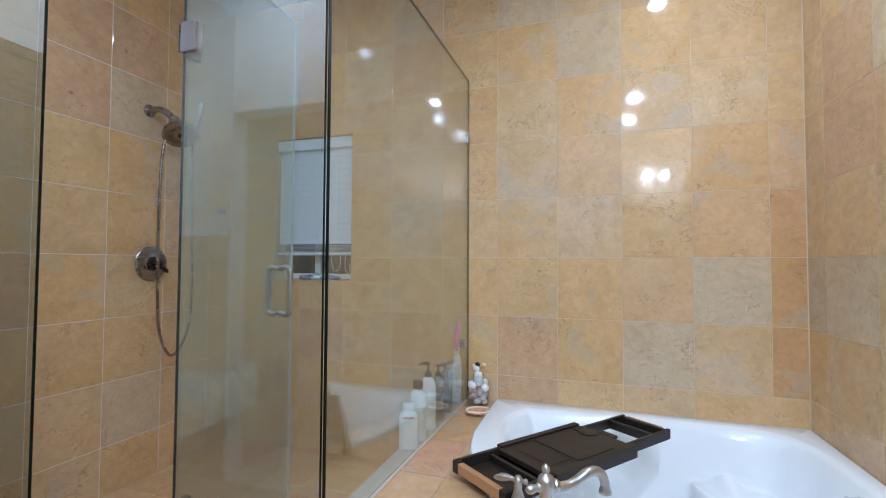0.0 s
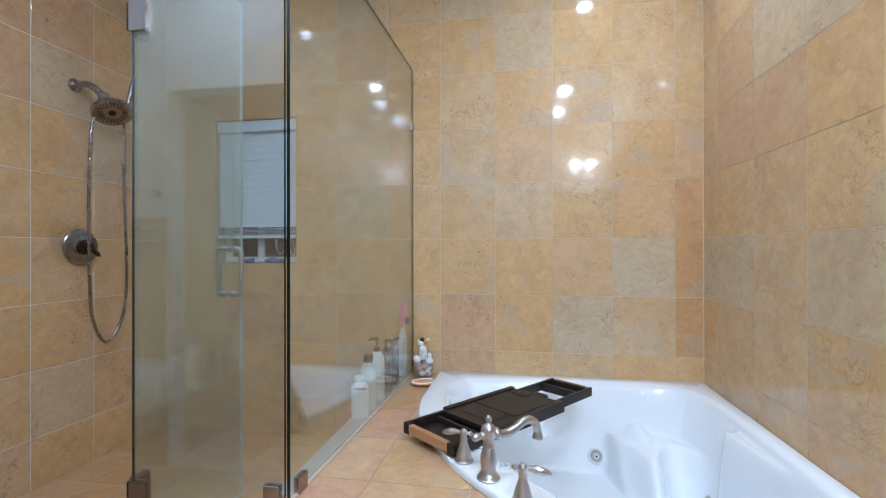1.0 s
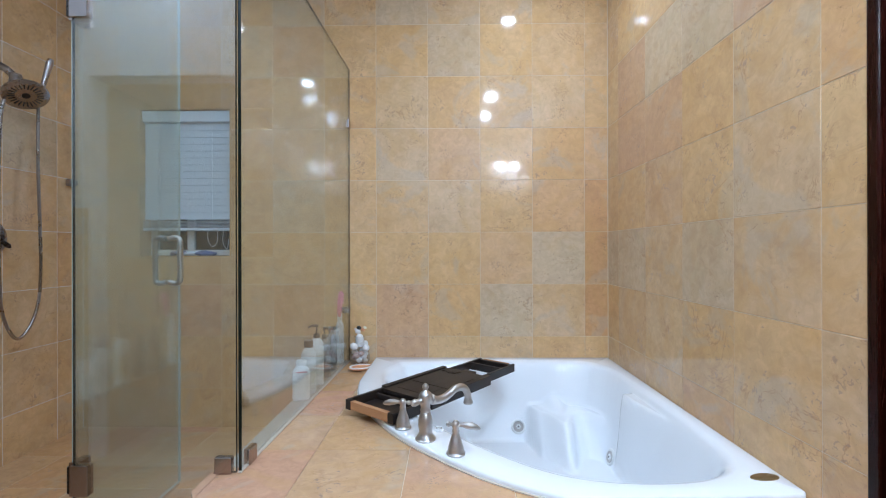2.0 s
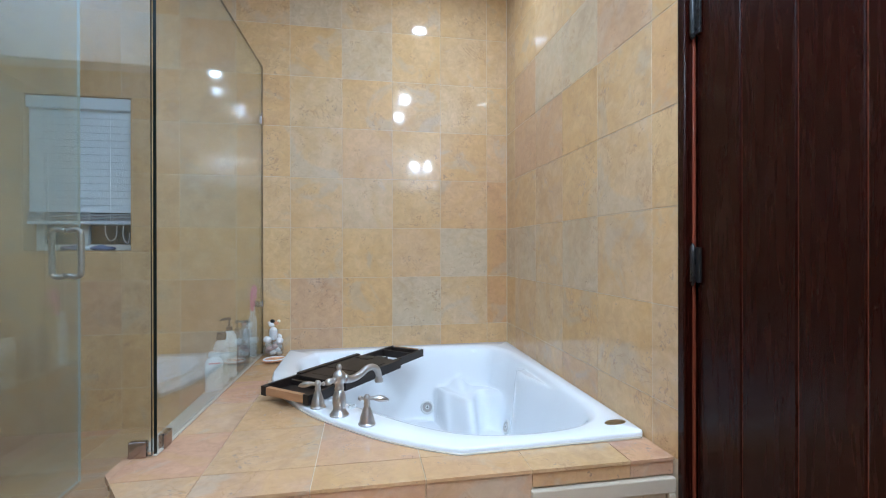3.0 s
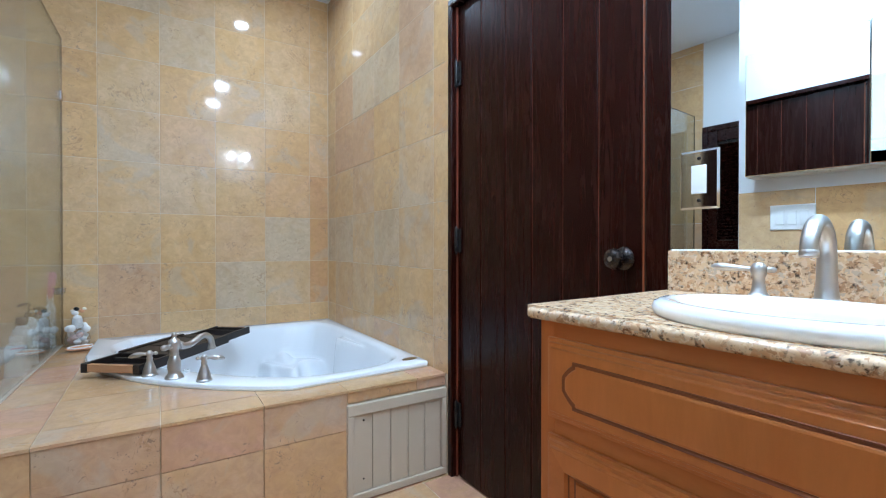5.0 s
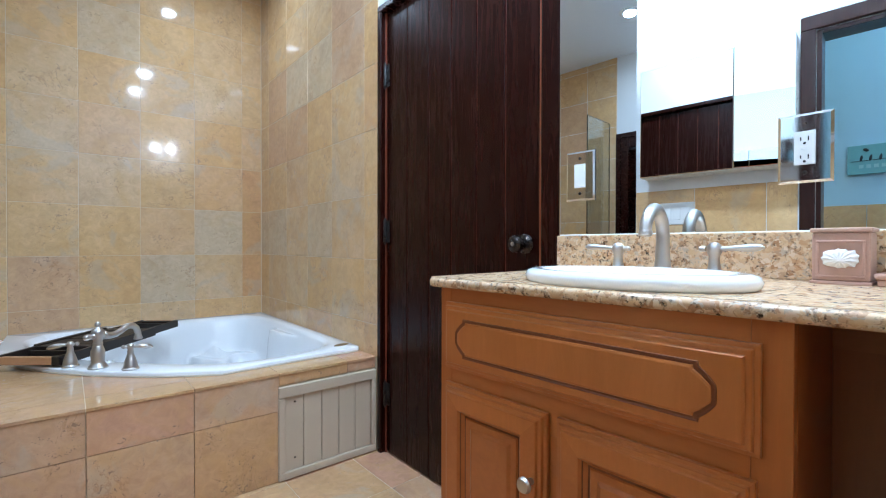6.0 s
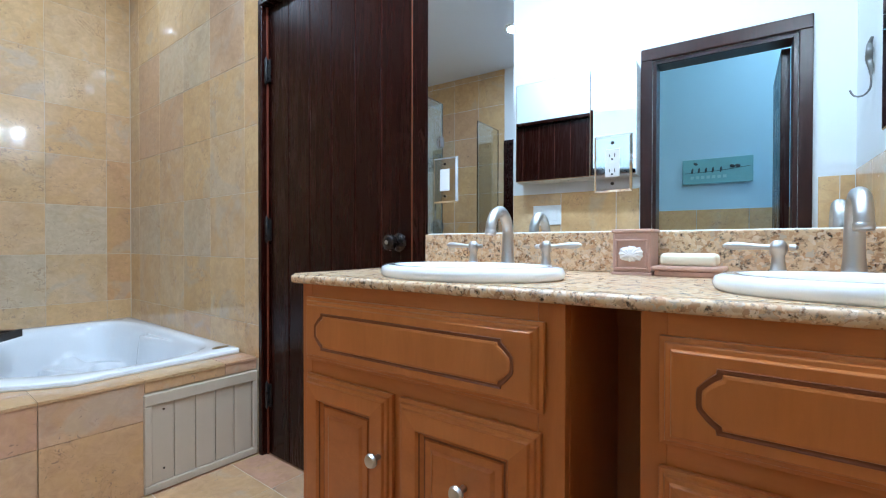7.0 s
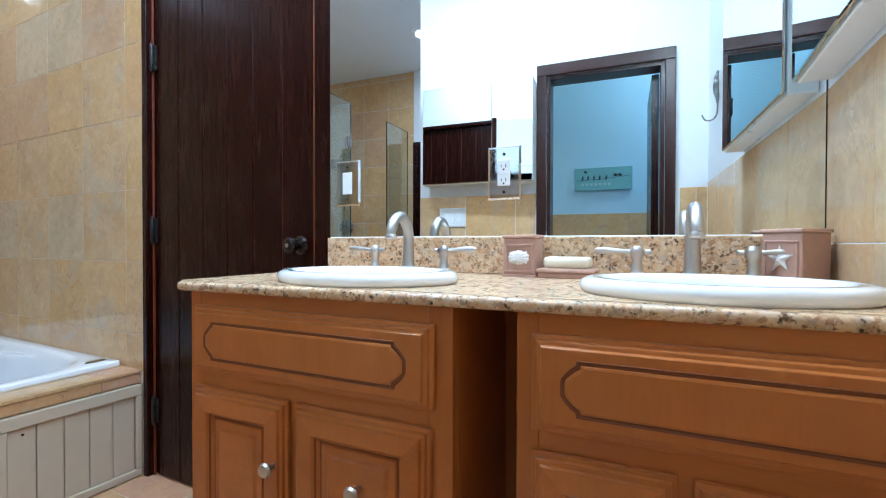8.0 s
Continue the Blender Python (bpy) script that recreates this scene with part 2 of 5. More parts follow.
def glass_of(name, tint, haze=0.0):
    """A clear pane: what passes is tinted, the gloss follows Fresnel; haze is a pale film (soap on the shower door,
    painted bluish reflection on the fixed panes).
    """
    m = bpy.data.materials.new(name)
    m.use_nodes = True
    t = m.node_tree
    t.nodes.remove(t.nodes["Principled BSDF"])
    tr, gl, mx = t.nodes.new("ShaderNodeBsdfTransparent"), t.nodes.new("ShaderNodeBsdfGlossy"), t.nodes.new("ShaderNodeMixShader")
    lw = t.nodes.new("ShaderNodeLayerWeight")
    lw.inputs[0].default_value = 0.5
    gloss = maths(t, "ADD", maths(t, "MULTIPLY", maths(t, "POWER", lw.outputs["Facing"], 4.2), 0.8), 0.135)
    tr.inputs[0].default_value = (*tint, 1)
    gl.inputs["Roughness"].default_value = 0.015
    t.links.new(gloss, mx.inputs[0])
    t.links.new(tr.outputs[0], mx.inputs[1])
    t.links.new(gl.outputs[0], mx.inputs[2])
    out = mx.outputs[0]
    if haze:
        df, m2 = t.nodes.new("ShaderNodeBsdfDiffuse"), t.nodes.new("ShaderNodeMixShader")
        df.inputs[0].default_value = (0.66, 0.74, 0.74, 1)
        vec, _ = coords(t, False)
        n = ramp(t, [(0.3, (haze * 0.4,) * 3), (0.75, (haze * 1.6,) * 3)], noise_of(t, 3.0, vec, 6, 0.6))
        t.links.new(n, m2.inputs[0])
        t.links.new(out, m2.inputs[1])
        t.links.new(df.outputs[0], m2.inputs[2])
        out = m2.outputs[0]
    t.links.new(out, t.nodes["Material Output"].inputs[0])
    return m


# the slight haze here paints bluish reflected light into the fixed panes
GLASS = glass_of("shower_glass", (0.96, 0.995, 0.98), 0.014)
HAZYGLASS = glass_of("soap_filmed_glass", (0.94, 0.98, 0.965), 0.06)
CLEARPLASTIC = glass_of("clear_plastic", (0.93, 0.94, 0.95), 0.06)
PANE = glass_of("window_pane", (0.9, 0.93, 0.95))
PALEEDGE = plain("pale_glass_edge", (0.42, 0.48, 0.45), 0.2, grain=50)
GLASSEDGE = plain("glass_edge", (0.006, 0.012, 0.010), 0.15, grain=50)


def mirror_of():
    m, t, p = nodes_of("mirror_silver")
    p.inputs["Base Color"].default_value = (0.88, 0.92, 0.92, 1)
    p.inputs["Metallic"].default_value, p.inputs["Roughness"].default_value = 1.0, 0.0
    return m


MIRROR = mirror_of()


def glow(name, color, strength):
    m, t, p = nodes_of(name)
    p.inputs["Base Color"].default_value = (0.8, 0.8, 0.8, 1)
    p.inputs["Emission Color"].default_value = (*color, 1)
    p.inputs["Emission Strength"].default_value = strength
    return m


LENS = glow("lit_lamp_lens", LAMP, 45.0)
BULB = glow("lit_bulb", (0.86, 0.97, 1.10), 170.0)
WARMBULB = glow("lit_warm_bulb", (1.0, 0.55, 0.22), 40.0)


# ---- builders ----
def finish(name, bm, mats, smooth=False):
    bmesh.ops.recalc_face_normals(bm, faces=bm.faces)
    me = bpy.data.meshes.new(name)
    bm.to_mesh(me)
    bm.free()
    for mm in (mats if isinstance(mats, (list, tuple)) else [mats]):
        me.materials.append(mm)
    if smooth:
        for f in me.polygons:
            f.use_smooth = True
        if smooth != "all":
            me.set_sharp_from_angle(angle=radians(38))
    return me


def part(name, bm, material, parent, label="", smooth=False, at=None):
    ob = new(name, finish(name, bm, material, smooth))
    ob.parent = parent
    if at is not None:
        ob.matrix_basis = at
    return tagged(ob, label)


def solid(name, bm, material, label, category, smooth=False, at=None, kind="", group=""):
    """A thing or a piece of the setting that is one mesh."""
    ob = new(name, finish(name, bm, material, smooth))
    if at is not None:
        ob.matrix_basis = at
    return tagged(ob, label, category, group, kind)


def thing(name, label, category, at=None, group="", kind=""):
    ob = new(name)
    ob.empty_display_size = 0.05
    if at is not None:
        ob.matrix_basis = at
    return tagged(ob, label, category, group, kind)


def bx(lo, hi, bev=0.0, bm=None, seg=1):
    bm = bm or bmesh.new()
    x0, y0, z0 = lo
    x1, y1, z1 = hi
    vs = [bm.verts.new(p) for p in ((x0, y0, z0), (x1, y0, z0), (x1, y1, z0), (x0, y1, z0), (x0, y0, z1), (x1, y0, z1), (x1, y1, z1), (x0, y1, z1))]
    fs = [bm.faces.new([vs[i] for i in f]) for f in ((3, 2, 1, 0), (4, 5, 6, 7), (0, 1, 5, 4), (1, 2, 6, 5), (2, 3, 7, 6), (3, 0, 4, 7))]
    if bev:
        es = {e for f in fs for e in f.edges}
        bmesh.ops.bevel(bm, geom=list(es), offset=bev, segments=seg, affect="EDGES", profile=0.5)
    return bm


def lathe(profile, seg=24, bm=None, m=None, sx=1.0, sy=1.0):
    """Turns a profile of (radius, height) round z."""
    bm = bm or bmesh.new()
    rings = []
    for r, z in profile:
        ring = []
        for i in range(seg):
            a = 2 * math.pi * i / seg
            v = Vector((r * math.cos(a) * sx, r * math.sin(a) * sy, z))
            ring.append(bm.verts.new(m @ v if m else v))
        rings.append(ring)
    for a, b in zip(rings, rings[1:]):
        for i in range(seg):
            bm.faces.new((a[i], a[(i + 1) % seg], b[(i + 1) % seg], b[i]))
    if profile[0][0] > 1e-5:
        bm.faces.new(rings[0][::-1])
    if profile[-1][0] > 1e-5:
        bm.faces.new(rings[-1])
    bmesh.ops.remove_doubles(bm, verts=[v for r in rings for v in r], dist=1e-6)
    return bm


def tube(pts, radius, seg=12, bm=None, cap=True):
    """A round bar along points; the radius is one number or one for each point."""
    bm = bm or bmesh.new()
    pts = [Vector(p) for p in pts]
    rad = radius if isinstance(radius, (list, tuple)) else [radius] * len(pts)
    up = None
    rings = []
    for i, p in enumerate(pts):
        d = (pts[min(i + 1, len(pts) - 1)] - pts[max(i - 1, 0)]).normalized()
        if up is None:
            up = d.orthogonal().normalized()
        up = (up - d * up.dot(d)).normalized()
        side = d.cross(up)
        rings.append([bm.verts.new(p + rad[i] * (math.cos(2 * math.pi * k / seg) * up + math.sin(2 * math.pi * k / seg) * side)) for k in range(seg)])
    for a, b in zip(rings, rings[1:]):
        for k in range(seg):
            bm.faces.new((a[k], a[(k + 1) % seg], b[(k + 1) % seg], b[k]))
    if cap:
        bm.faces.new(rings[0][::-1])
        bm.faces.new(rings[-1])
    return bm


def curve_pts(ctrl, n=8):
    """A smooth line through points (Catmull-Rom)."""
    c = [Vector(p) for p in ctrl]
    c = [2 * c[0] - c[1]] + c + [2 * c[-1] - c[-2]]
    out = []
    for i in range(1, len(c) - 2):
        for k in range(n):
            s = k / n
            a, b, d, e = c[i - 1], c[i], c[i + 1], c[i + 2]
            out.append(0.5 * ((2 * b) + (d - a) * s + (2 * a - 5 * b + 4 * d - e) * s * s + (3 * b - a - 3 * d + e) * s ** 3))
    return out + [c[-2]]


def prism(poly, z0, z1, bev=0.0, bm=None):
    bm = bm or bmesh.new()
    a = [bm.verts.new((x, y, z0)) for x, y in poly]
    b = [bm.verts.new((x, y, z1)) for x, y in poly]
    n = len(poly)
    fs = [bm.faces.new(a[::-1]), bm.faces.new(b)]
    fs += [bm.faces.new((a[i], a[(i + 1) % n], b[(i + 1) % n], b[i])) for i in range(n)]
    if bev:
        bmesh.ops.bevel(bm, geom=list({e for e in fs[1].edges}), offset=bev, segments=3, affect="EDGES", profile=0.5)
    return bm


def basis(o, u, v):
    """A frame with its origin at o, its x along u, its y along v."""
    u, v = Vector(u).normalized(), Vector(v).normalized()
    w = u.cross(v)
    m = Matrix((u, v, w)).transposed().to_4x4()
    m.translation = o
    return m


TILES = {}


def tile_mesh(w, h, d, mat, name):
    key = (round(w, 4), round(h, 4), round(d, 4), mat.name)
    if key not in TILES:
        TILES[key] = finish(name, bx((-w / 2, -h / 2, -d), (w / 2, h / 2, 0), min(0.0012, d / 3)), mat)
    return TILES[key]


def cut_away(rect, holes):
    rects = [rect]
    for a0, b0, a1, b1 in holes:
        out = []
        for u0, v0, u1, v1 in rects:
            if u1 <= a0 or u0 >= a1 or v1 <= b0 or v0 >= b1:
                out.append((u0, v0, u1, v1))
                continue
            lo, hi = max(v0, b0), min(v1, b1)
            for r in ((u0, v0, u1, b0), (u0, b1, u1, v1), (u0, lo, a0, hi), (a1, lo, u1, hi)):
                if r[2] - r[0] > 0.006 and r[3] - r[1] > 0.006:
                    out.append(r)
        rects = out
    return rects


def lay_tiles(parent, frame_m, ucuts, vcuts, mat, holes=(), d=0.008, gap=0.0021, rng=None, name="tile", tones=()):
    """Tiles between the cuts, their faces in the frame's plane; each one a piece of its own."""
    rng = rng or random.Random(5)
    for u0, u1 in zip(ucuts, ucuts[1:]):
        for v0, v1 in zip(vcuts, vcuts[1:]):
            for a, b, c, e in cut_away((u0, v0, u1, v1), holes):
                w, h = c - a - gap, e - b - gap
                own = next((m for m, spots in tones for x, y in spots if a < x < c and b < y < e), mat)
                ob = new(name, tile_mesh(w, h, d, own, name))
                ob.parent = parent
                ob.matrix_basis = frame_m @ Matrix.Translation(((a + c) / 2, (b + e) / 2, rng.uniform(-0.0006, 0.0)))


def cuts(start, step, lo, hi):
    """Joint lines from lo to hi on a grid through start."""
    k = math.ceil((lo - start) / step + 1e-6)
    out = [lo]
    while start + k * step < hi - 0.004:
        if start + k * step > lo + 0.004:
            out.append(start + k * step)
        k += 1
    return out + [hi]


# ---- setting ----
EAST, NORTH, WEST, SOUTH = 0.455, 2.0, -2.64, -1.85
STUB = -0.93          # face of the wall opposite the vanity
STUB_END = -0.28
DOOR_Y0, DOOR_Y1, DOOR_TOP = -0.542, 0.345, 2.02
MIR_A, MIR_B = Vector((0.462, -0.62)), Vector((0.512, -1.85))
ROWS_Z = cuts(0.89, 0.305, 0.0, CEIL)
WIN = (-2.31, 1.05, -1.76, 1.93)

floor = solid("floor", bx((-2.8, -2.2, -0.12), (0.9, 2.3, -0.0015)), GROUT, "golden limestone tiles laid on the bathroom floor", "floor", kind="structure")
ceiling = solid("ceiling", bx((-2.8, -2.2, CEIL), (0.9, 2.3, CEIL + 0.1)), CEILPAINT, "plain white painted ceiling", "ceiling", kind="structure")

T = 0.0015
bm = bx((WEST - 0.2, NORTH + T, 0), (WIN[0], NORTH + 0.16, CEIL))
bx((WIN[2], NORTH + T, 0), (EAST + 0.2, NORTH + 0.16, CEIL), bm=bm)
bx((WIN[0], NORTH + T, 0), (WIN[2], NORTH + 0.16, WIN[1]), bm=bm)
bx((WIN[0], NORTH + T, WIN[3]), (WIN[2], NORTH + 0.16, CEIL), bm=bm)
wall_north = solid("wall_north", bm, GROUT, "wall of golden limestone tiles behind tub and shower", "wall", kind="structure")

wall_east = solid("wall_east", bx((EAST + T, 0.378, 0), (EAST + 0.16, NORTH + T, CEIL)), GROUT, "wall of golden limestone tiles beside the tub", "wall", kind="structure")
bm = bx((EAST + 0.006, -0.62, DOOR_TOP + 0.03), (EAST + 0.16, 0.378, CEIL))
wall_over_door = solid("wall_over_door", bm, PAINT, "white painted wall over the dark door", "wall", kind="structure")
wall_behind = solid("wall_behind_door", bx((EAST + 0.16, -0.75, 0), (EAST + 0.2, 0.5, CEIL)), PAINT, "plain wall closing the doorway", "wall", kind="structure")
bm = prism([(MIR_A.x + 0.004, -0.62), (MIR_B.x + 0.004, -1.98), (0.75, -1.98), (0.75, -0.62)], 0, CEIL)
wall_vanity = solid("wall_vanity", bm, PAINT, "white painted wall behind the vanity mirror", "wall", kind="structure")
wall_south = solid("wall_south", bx((STUB - 0.2, SOUTH - 0.15, 0), (0.62, SOUTH - T, CEIL)), PAINT, "white painted wall with a limestone dado", "wall", kind="structure")
wall_west = solid("wall_west", bx((WEST - 0.15, -0.5, 0), (WEST - T, NORTH + T, CEIL)), PAINT, "tiled shower wall that turns to white paint", "wall", kind="structure")

# wall opposite the vanity, with the doorway to the hall
HALL_Y0, HALL_Y1, HALL_TOP = -1.657, -1.062, 1.905
bm = bx((STUB - 0.12, HALL_Y1, 0), (STUB - T, STUB_END, CEIL))
bx((STUB - 0.12, SOUTH - T, 0), (STUB - T, HALL_Y0, CEIL), bm=bm)
bx((STUB - 0.12, HALL_Y0, HALL_TOP), (STUB - T, HALL_Y1, CEIL), bm=bm)
wall_stub = solid("wall_doorway", bm, PAINT, "white painted wall with a limestone dado and a doorway", "wall", kind="structure")
CLOSET = (-2.30, -1.15, 1.98)   # opening of the niche in the passage wall: x from, x to, height
bm = bx((WEST - 0.02, STUB_END - 0.12, 0), (CLOSET[0], STUB_END, CEIL))
bx((CLOSET[1], STUB_END - 0.12, 0), (STUB - 0.12, STUB_END, CEIL), bm=bm)
bx((CLOSET[0], STUB_END - 0.12, CLOSET[2]), (CLOSET[1], STUB_END, CEIL), bm=bm)
wall_partition = solid("wall_partition", bm, PAINT, "white painted passage wall with a limestone dado and a niche", "wall", kind="structure")
bm = bx((CLOSET[0] - 0.1, -0.86, 0), (CLOSET[1] + 0.1, -0.82, CEIL))
bx((CLOSET[0] - 0.1, -0.82, 0), (CLOSET[0], STUB_END - 0.12, CEIL), bm=bm)
bx((CLOSET[1], -0.82, 0), (CLOSET[1] + 0.1, STUB_END - 0.12, CEIL), bm=bm)
bx((CLOSET[0], -0.82, CLOSET[2]), (CLOSET[1], STUB_END - 0.12, CLOSET[2] + 0.05), bm=bm)
wall_niche = solid("wall_niche", bm, GROUT, "plain walls of the passage niche", "wall", kind="structure")
# hall
wall_hall = solid("wall_hall", bx((-2.14, -2.4, 0), (-1.99, -0.862, CEIL)), TEAL, "pale blue painted wall of the hall", "wall", kind="structure")
wall_hall_end = solid("wall_hall_end", bx((-2.14, -2.5, 0), (STUB - 0.12, -2.4, CEIL)), TEAL, "pale blue end wall of the hall", "wall", kind="structure")
wall_hall_side = solid("wall_hall_side", bx((STUB - 0.13, -2.4, 0), (STUB - 0.12, SOUTH - 0.15, CEIL)), TEAL, "pale blue side wall of the hall", "wall", kind="structure")

# ---- wall and floor shapes that the tub cuts ----
def clip_half(poly, a, b, keep_left=True):
    """The part of a convex polygon on one side of the line from a to b."""
    out = []
    def side(p):
        s = (b[0] - a[0]) * (p[1] - a[1]) - (b[1] - a[1]) * (p[0] - a[0])
        return s if keep_left else -s
    for i, p in enumerate(poly):
        q = poly[(i + 1) % len(poly)]
        sp, sq = side(p), side(q)
        if sp >= 0:
            out.append(p)
        if (sp > 0 > sq) or (sp < 0 < sq):
            k = sp / (sp - sq)
            out.append((p[0] + (q[0] - p[0]) * k, p[1] + (q[1] - p[1]) * k))
    return out if len(out) > 2 else []


def area(poly):
    return 0.5 * abs(sum(p[0] * q[1] - q[0] * p[1] for p, q in zip(poly, poly[1:] + poly[:1])))


def minus_convex(poly, hole):
    """A convex polygon less a convex one (counter-clockwise), as convex pieces."""
    pieces, rest = [], poly
    for i, a in enumerate(hole):
        b = hole[(i + 1) % len(hole)]
        outside = clip_half(rest, a, b, False)
        if outside and area(outside) > 2e-6:
            pieces.append(outside)
        rest = clip_half(rest, a, b, True)
        if not rest:
            break
    return pieces


# ---- tub ----
DECK = 0.44
RIM = 0.462
TUB_C = Vector((-0.15, 1.3))
arc = [p.xy for p in curve_pts([(-0.18, 0.515, 0), (-0.30, 0.585, 0), (-0.44, 0.69, 0), (-0.645, 0.905, 0), (-0.79, 1.14, 0), (-0.875, 1.34, 0), (-0.908, 1.52, 0)], 4)]
TUB_EDGE = [(-0.905, 1.998), (-0.908, 1.56)] + [tuple(p) for p in arc[::-1]] + [(0.44, 0.535), (0.452, 0.548), (0.452, 1.998)]
BASIN = [tuple(p.xy) for p in curve_pts([(-0.74, 1.88, 0), (-0.3, 1.915, 0), (0.2, 1.915, 0), (0.36, 1.80, 0), (0.395, 1.45, 0), (0.400, 1.0, 0), (0.372, 0.74, 0), (0.26, 0.628, 0), (0.06, 0.597, 0), (-0.14, 0.632, 0), (-0.30, 0.745, 0), (-0.47, 0.93, 0), (-0.63, 1.14, 0), (-0.76, 1.42, 0), (-0.81, 1.70, 0), (-0.74, 1.88, 0)][::-1], 6)][:-1]


def ray_poly(poly, c, ang):
    """How far the edge of a polygon lies from c in a direction."""
    d = Vector((math.cos(ang), math.sin(ang)))
    best = 0.0
    for i, p in enumerate(poly):
        q = poly[(i + 1) % len(poly)]
        ex, ey = q[0] - p[0], q[1] - p[1]
        den = d.x * ey - d.y * ex
        if abs(den) < 1e-9:
            continue
        px, py = p[0] - c[0], p[1] - c[1]
        t = (px * ey - py * ex) / den
        s = (px * d.y - py * d.x) / den
        if t > 0 and -1e-6 <= s <= 1 + 1e-6:
            best = max(best, t)
    return best


def smooth_step(x):
    x = min(1.0, max(0.0, x))
    return x * x * (3 - 2 * x)


def basin_height(x, y, q):
    """Depth of the basin: sloping sides, a corner seat with a rounded front, an arm rest."""
    z = 0.452 - 0.40 * smooth_step(q / 0.20)
    front = 1.70 + 0.30 * smooth_step((0.0 - x) / 0.10) - 0.17 * math.exp(-((x - 0.10) / 0.062) ** 2) - 0.06 * smooth_step((x - 0.22) / 0.1)
    s = y - front
    seat = 0.235 + 0.06 * smooth_step((s - 0.15) / 0.25)
    w = smooth_step((s + 0.09) / 0.16)
    if w > 0:
        z = max(z, z + (seat - z) * w) if z < seat else z
    # thin arm rest along the wall side, broad at the seat and tapering to the front
    wide = 0.10 * smooth_step((y - 0.90) / 0.55)
    arm = smooth_step((x - (0.395 - wide)) / 0.035) * smooth_step((y - 0.88) / 0.10) * smooth_step((1.50 - y) / 0.045)
    top = 0.425
    if arm > 0 and z < top:
        z = z + (top - z) * arm
    return z


def build_tub():
    tub = thing("corner_bathtub", "glossy white acrylic corner whirlpool tub set in a tiled deck", "bathtub")
    bm = bmesh.new()
    corners = [math.atan2(p[1] - TUB_C.y, p[0] - TUB_C.x) for p in TUB_EDGE]
    angs = sorted({round(a % (2 * math.pi), 5) for a in corners + [2 * math.pi * i / 300 for i in range(300)]})
    rows = []
    for a in angs:
        d = Vector((math.cos(a), math.sin(a)))
        e, b = ray_poly(TUB_EDGE, TUB_C, a), ray_poly(BASIN, TUB_C, a)
        b = min(b, e - 0.03)
        col = [(e - 0.012, DECK - 0.03), (e - 0.004, DECK - 0.006), (e, DECK + 0.004), (e, RIM - 0.007), (e - 0.002, RIM - 0.002), (e - 0.007, RIM), (b + 0.02, RIM - 0.001), (b + 0.008, RIM - 0.003)]
        pts = [(TUB_C.x + d.x * r, TUB_C.y + d.y * r, z) for r, z in col]
        for k in range(1, 71):
            q = (k / 70) ** 1.25
            r = b * (1 - q)
            x, y = TUB_C.x + d.x * r, TUB_C.y + d.y * r
            pts.append((x, y, basin_height(x, y, q)))
        rows.append([bm.verts.new(p) for p in pts])
    for r0, r1 in zip(rows, rows[1:] + rows[:1]):
        for i in range(len(r0) - 1):
            bm.faces.new((r0[i], r0[i + 1], r1[i + 1], r1[i]))
    bmesh.ops.remove_doubles(bm, verts=bm.verts, dist=1e-5)
    part("shell", bm, ACRYLIC, tub, smooth="all")
    # sealant line round the rim
    line = [(p[0], p[1], DECK + 0.003) for p in TUB_EDGE[1:-2]]
    part("sealant", tube(line, 0.004, 6), SEAL, tub, "pale grey bead of sealant", True)
    return tub


def jet(name, at, r, label):
    """A whirlpool jet: flange, cup and star-shaped nozzle."""
    j = thing(name, label, "jet", at)
    part("flange", lathe([(0, 0.0), (r, 0.0), (r * 1.02, 0.004), (r * 0.86, 0.009), (r * 0.72, 0.007), (r * 0.66, -0.004)], 28), PLASTIC, j, "white flange", True)
    part("cup", lathe([(r * 0.70, 0.006), (r * 0.66, 0.009), (r * 0.5, 0.004), (r * 0.42, 0.0015), (0, 0.001)], 28), NICKEL, j, "satin metal cup", True)
    star = [((r * (0.36 if i % 2 == 0 else 0.24)) * math.cos(i * math.pi / 6), (r * (0.36 if i % 2 == 0 else 0.24)) * math.sin(i * math.pi / 6)) for i in range(12)]
    part("nozzle", prism(star, 0.002, 0.010, 0.001), PLASTIC, j, "white star-shaped nozzle", True)
    part("eye", lathe([(r * 0.12, 0.0102), (r * 0.12, 0.0108), (0, 0.0108)], 14), BLACK, j, "dark opening")
    return j


tub = build_tub()


# ---- tub deck, apron, shower kerb ----
DECK_POLY = [(EAST - 0.001, 0.392), (-1.05, 0.392), (-1.15, 0.538), (-1.15, 1.999), (EAST - 0.001, 1.999)]
hole = []
for i in range(60):
    a = 2 * math.pi * i / 60
    r = ray_poly(TUB_EDGE, TUB_C, a) - 0.022
    hole.append((TUB_C.x + r * math.cos(a), TUB_C.y + r * math.sin(a)))


def inset_poly(poly, d):
    c = (sum(p[0] for p in poly) / len(poly), sum(p[1] for p in poly) / len(poly))
    out = list(poly)
    n = len(poly)
    for i in range(n):
        a, b = poly[i], poly[(i + 1) % n]
        ex, ey = b[0] - a[0], b[1] - a[1]
        l = math.hypot(ex, ey)
        nx, ny = -ey / l, ex / l
        if (c[0] - a[0]) * nx + (c[1] - a[1]) * ny < 0:
            nx, ny = -nx, -ny
        p0, p1 = (a[0] + nx * d, a[1] + ny * d), (b[0] + nx * d, b[1] + ny * d)
        s = (p1[0] - p0[0]) * (c[1] - p0[1]) - (p1[1] - p0[1]) * (c[0] - p0[0])
        out = clip_half(out, p0, p1, s > 0)
    return out


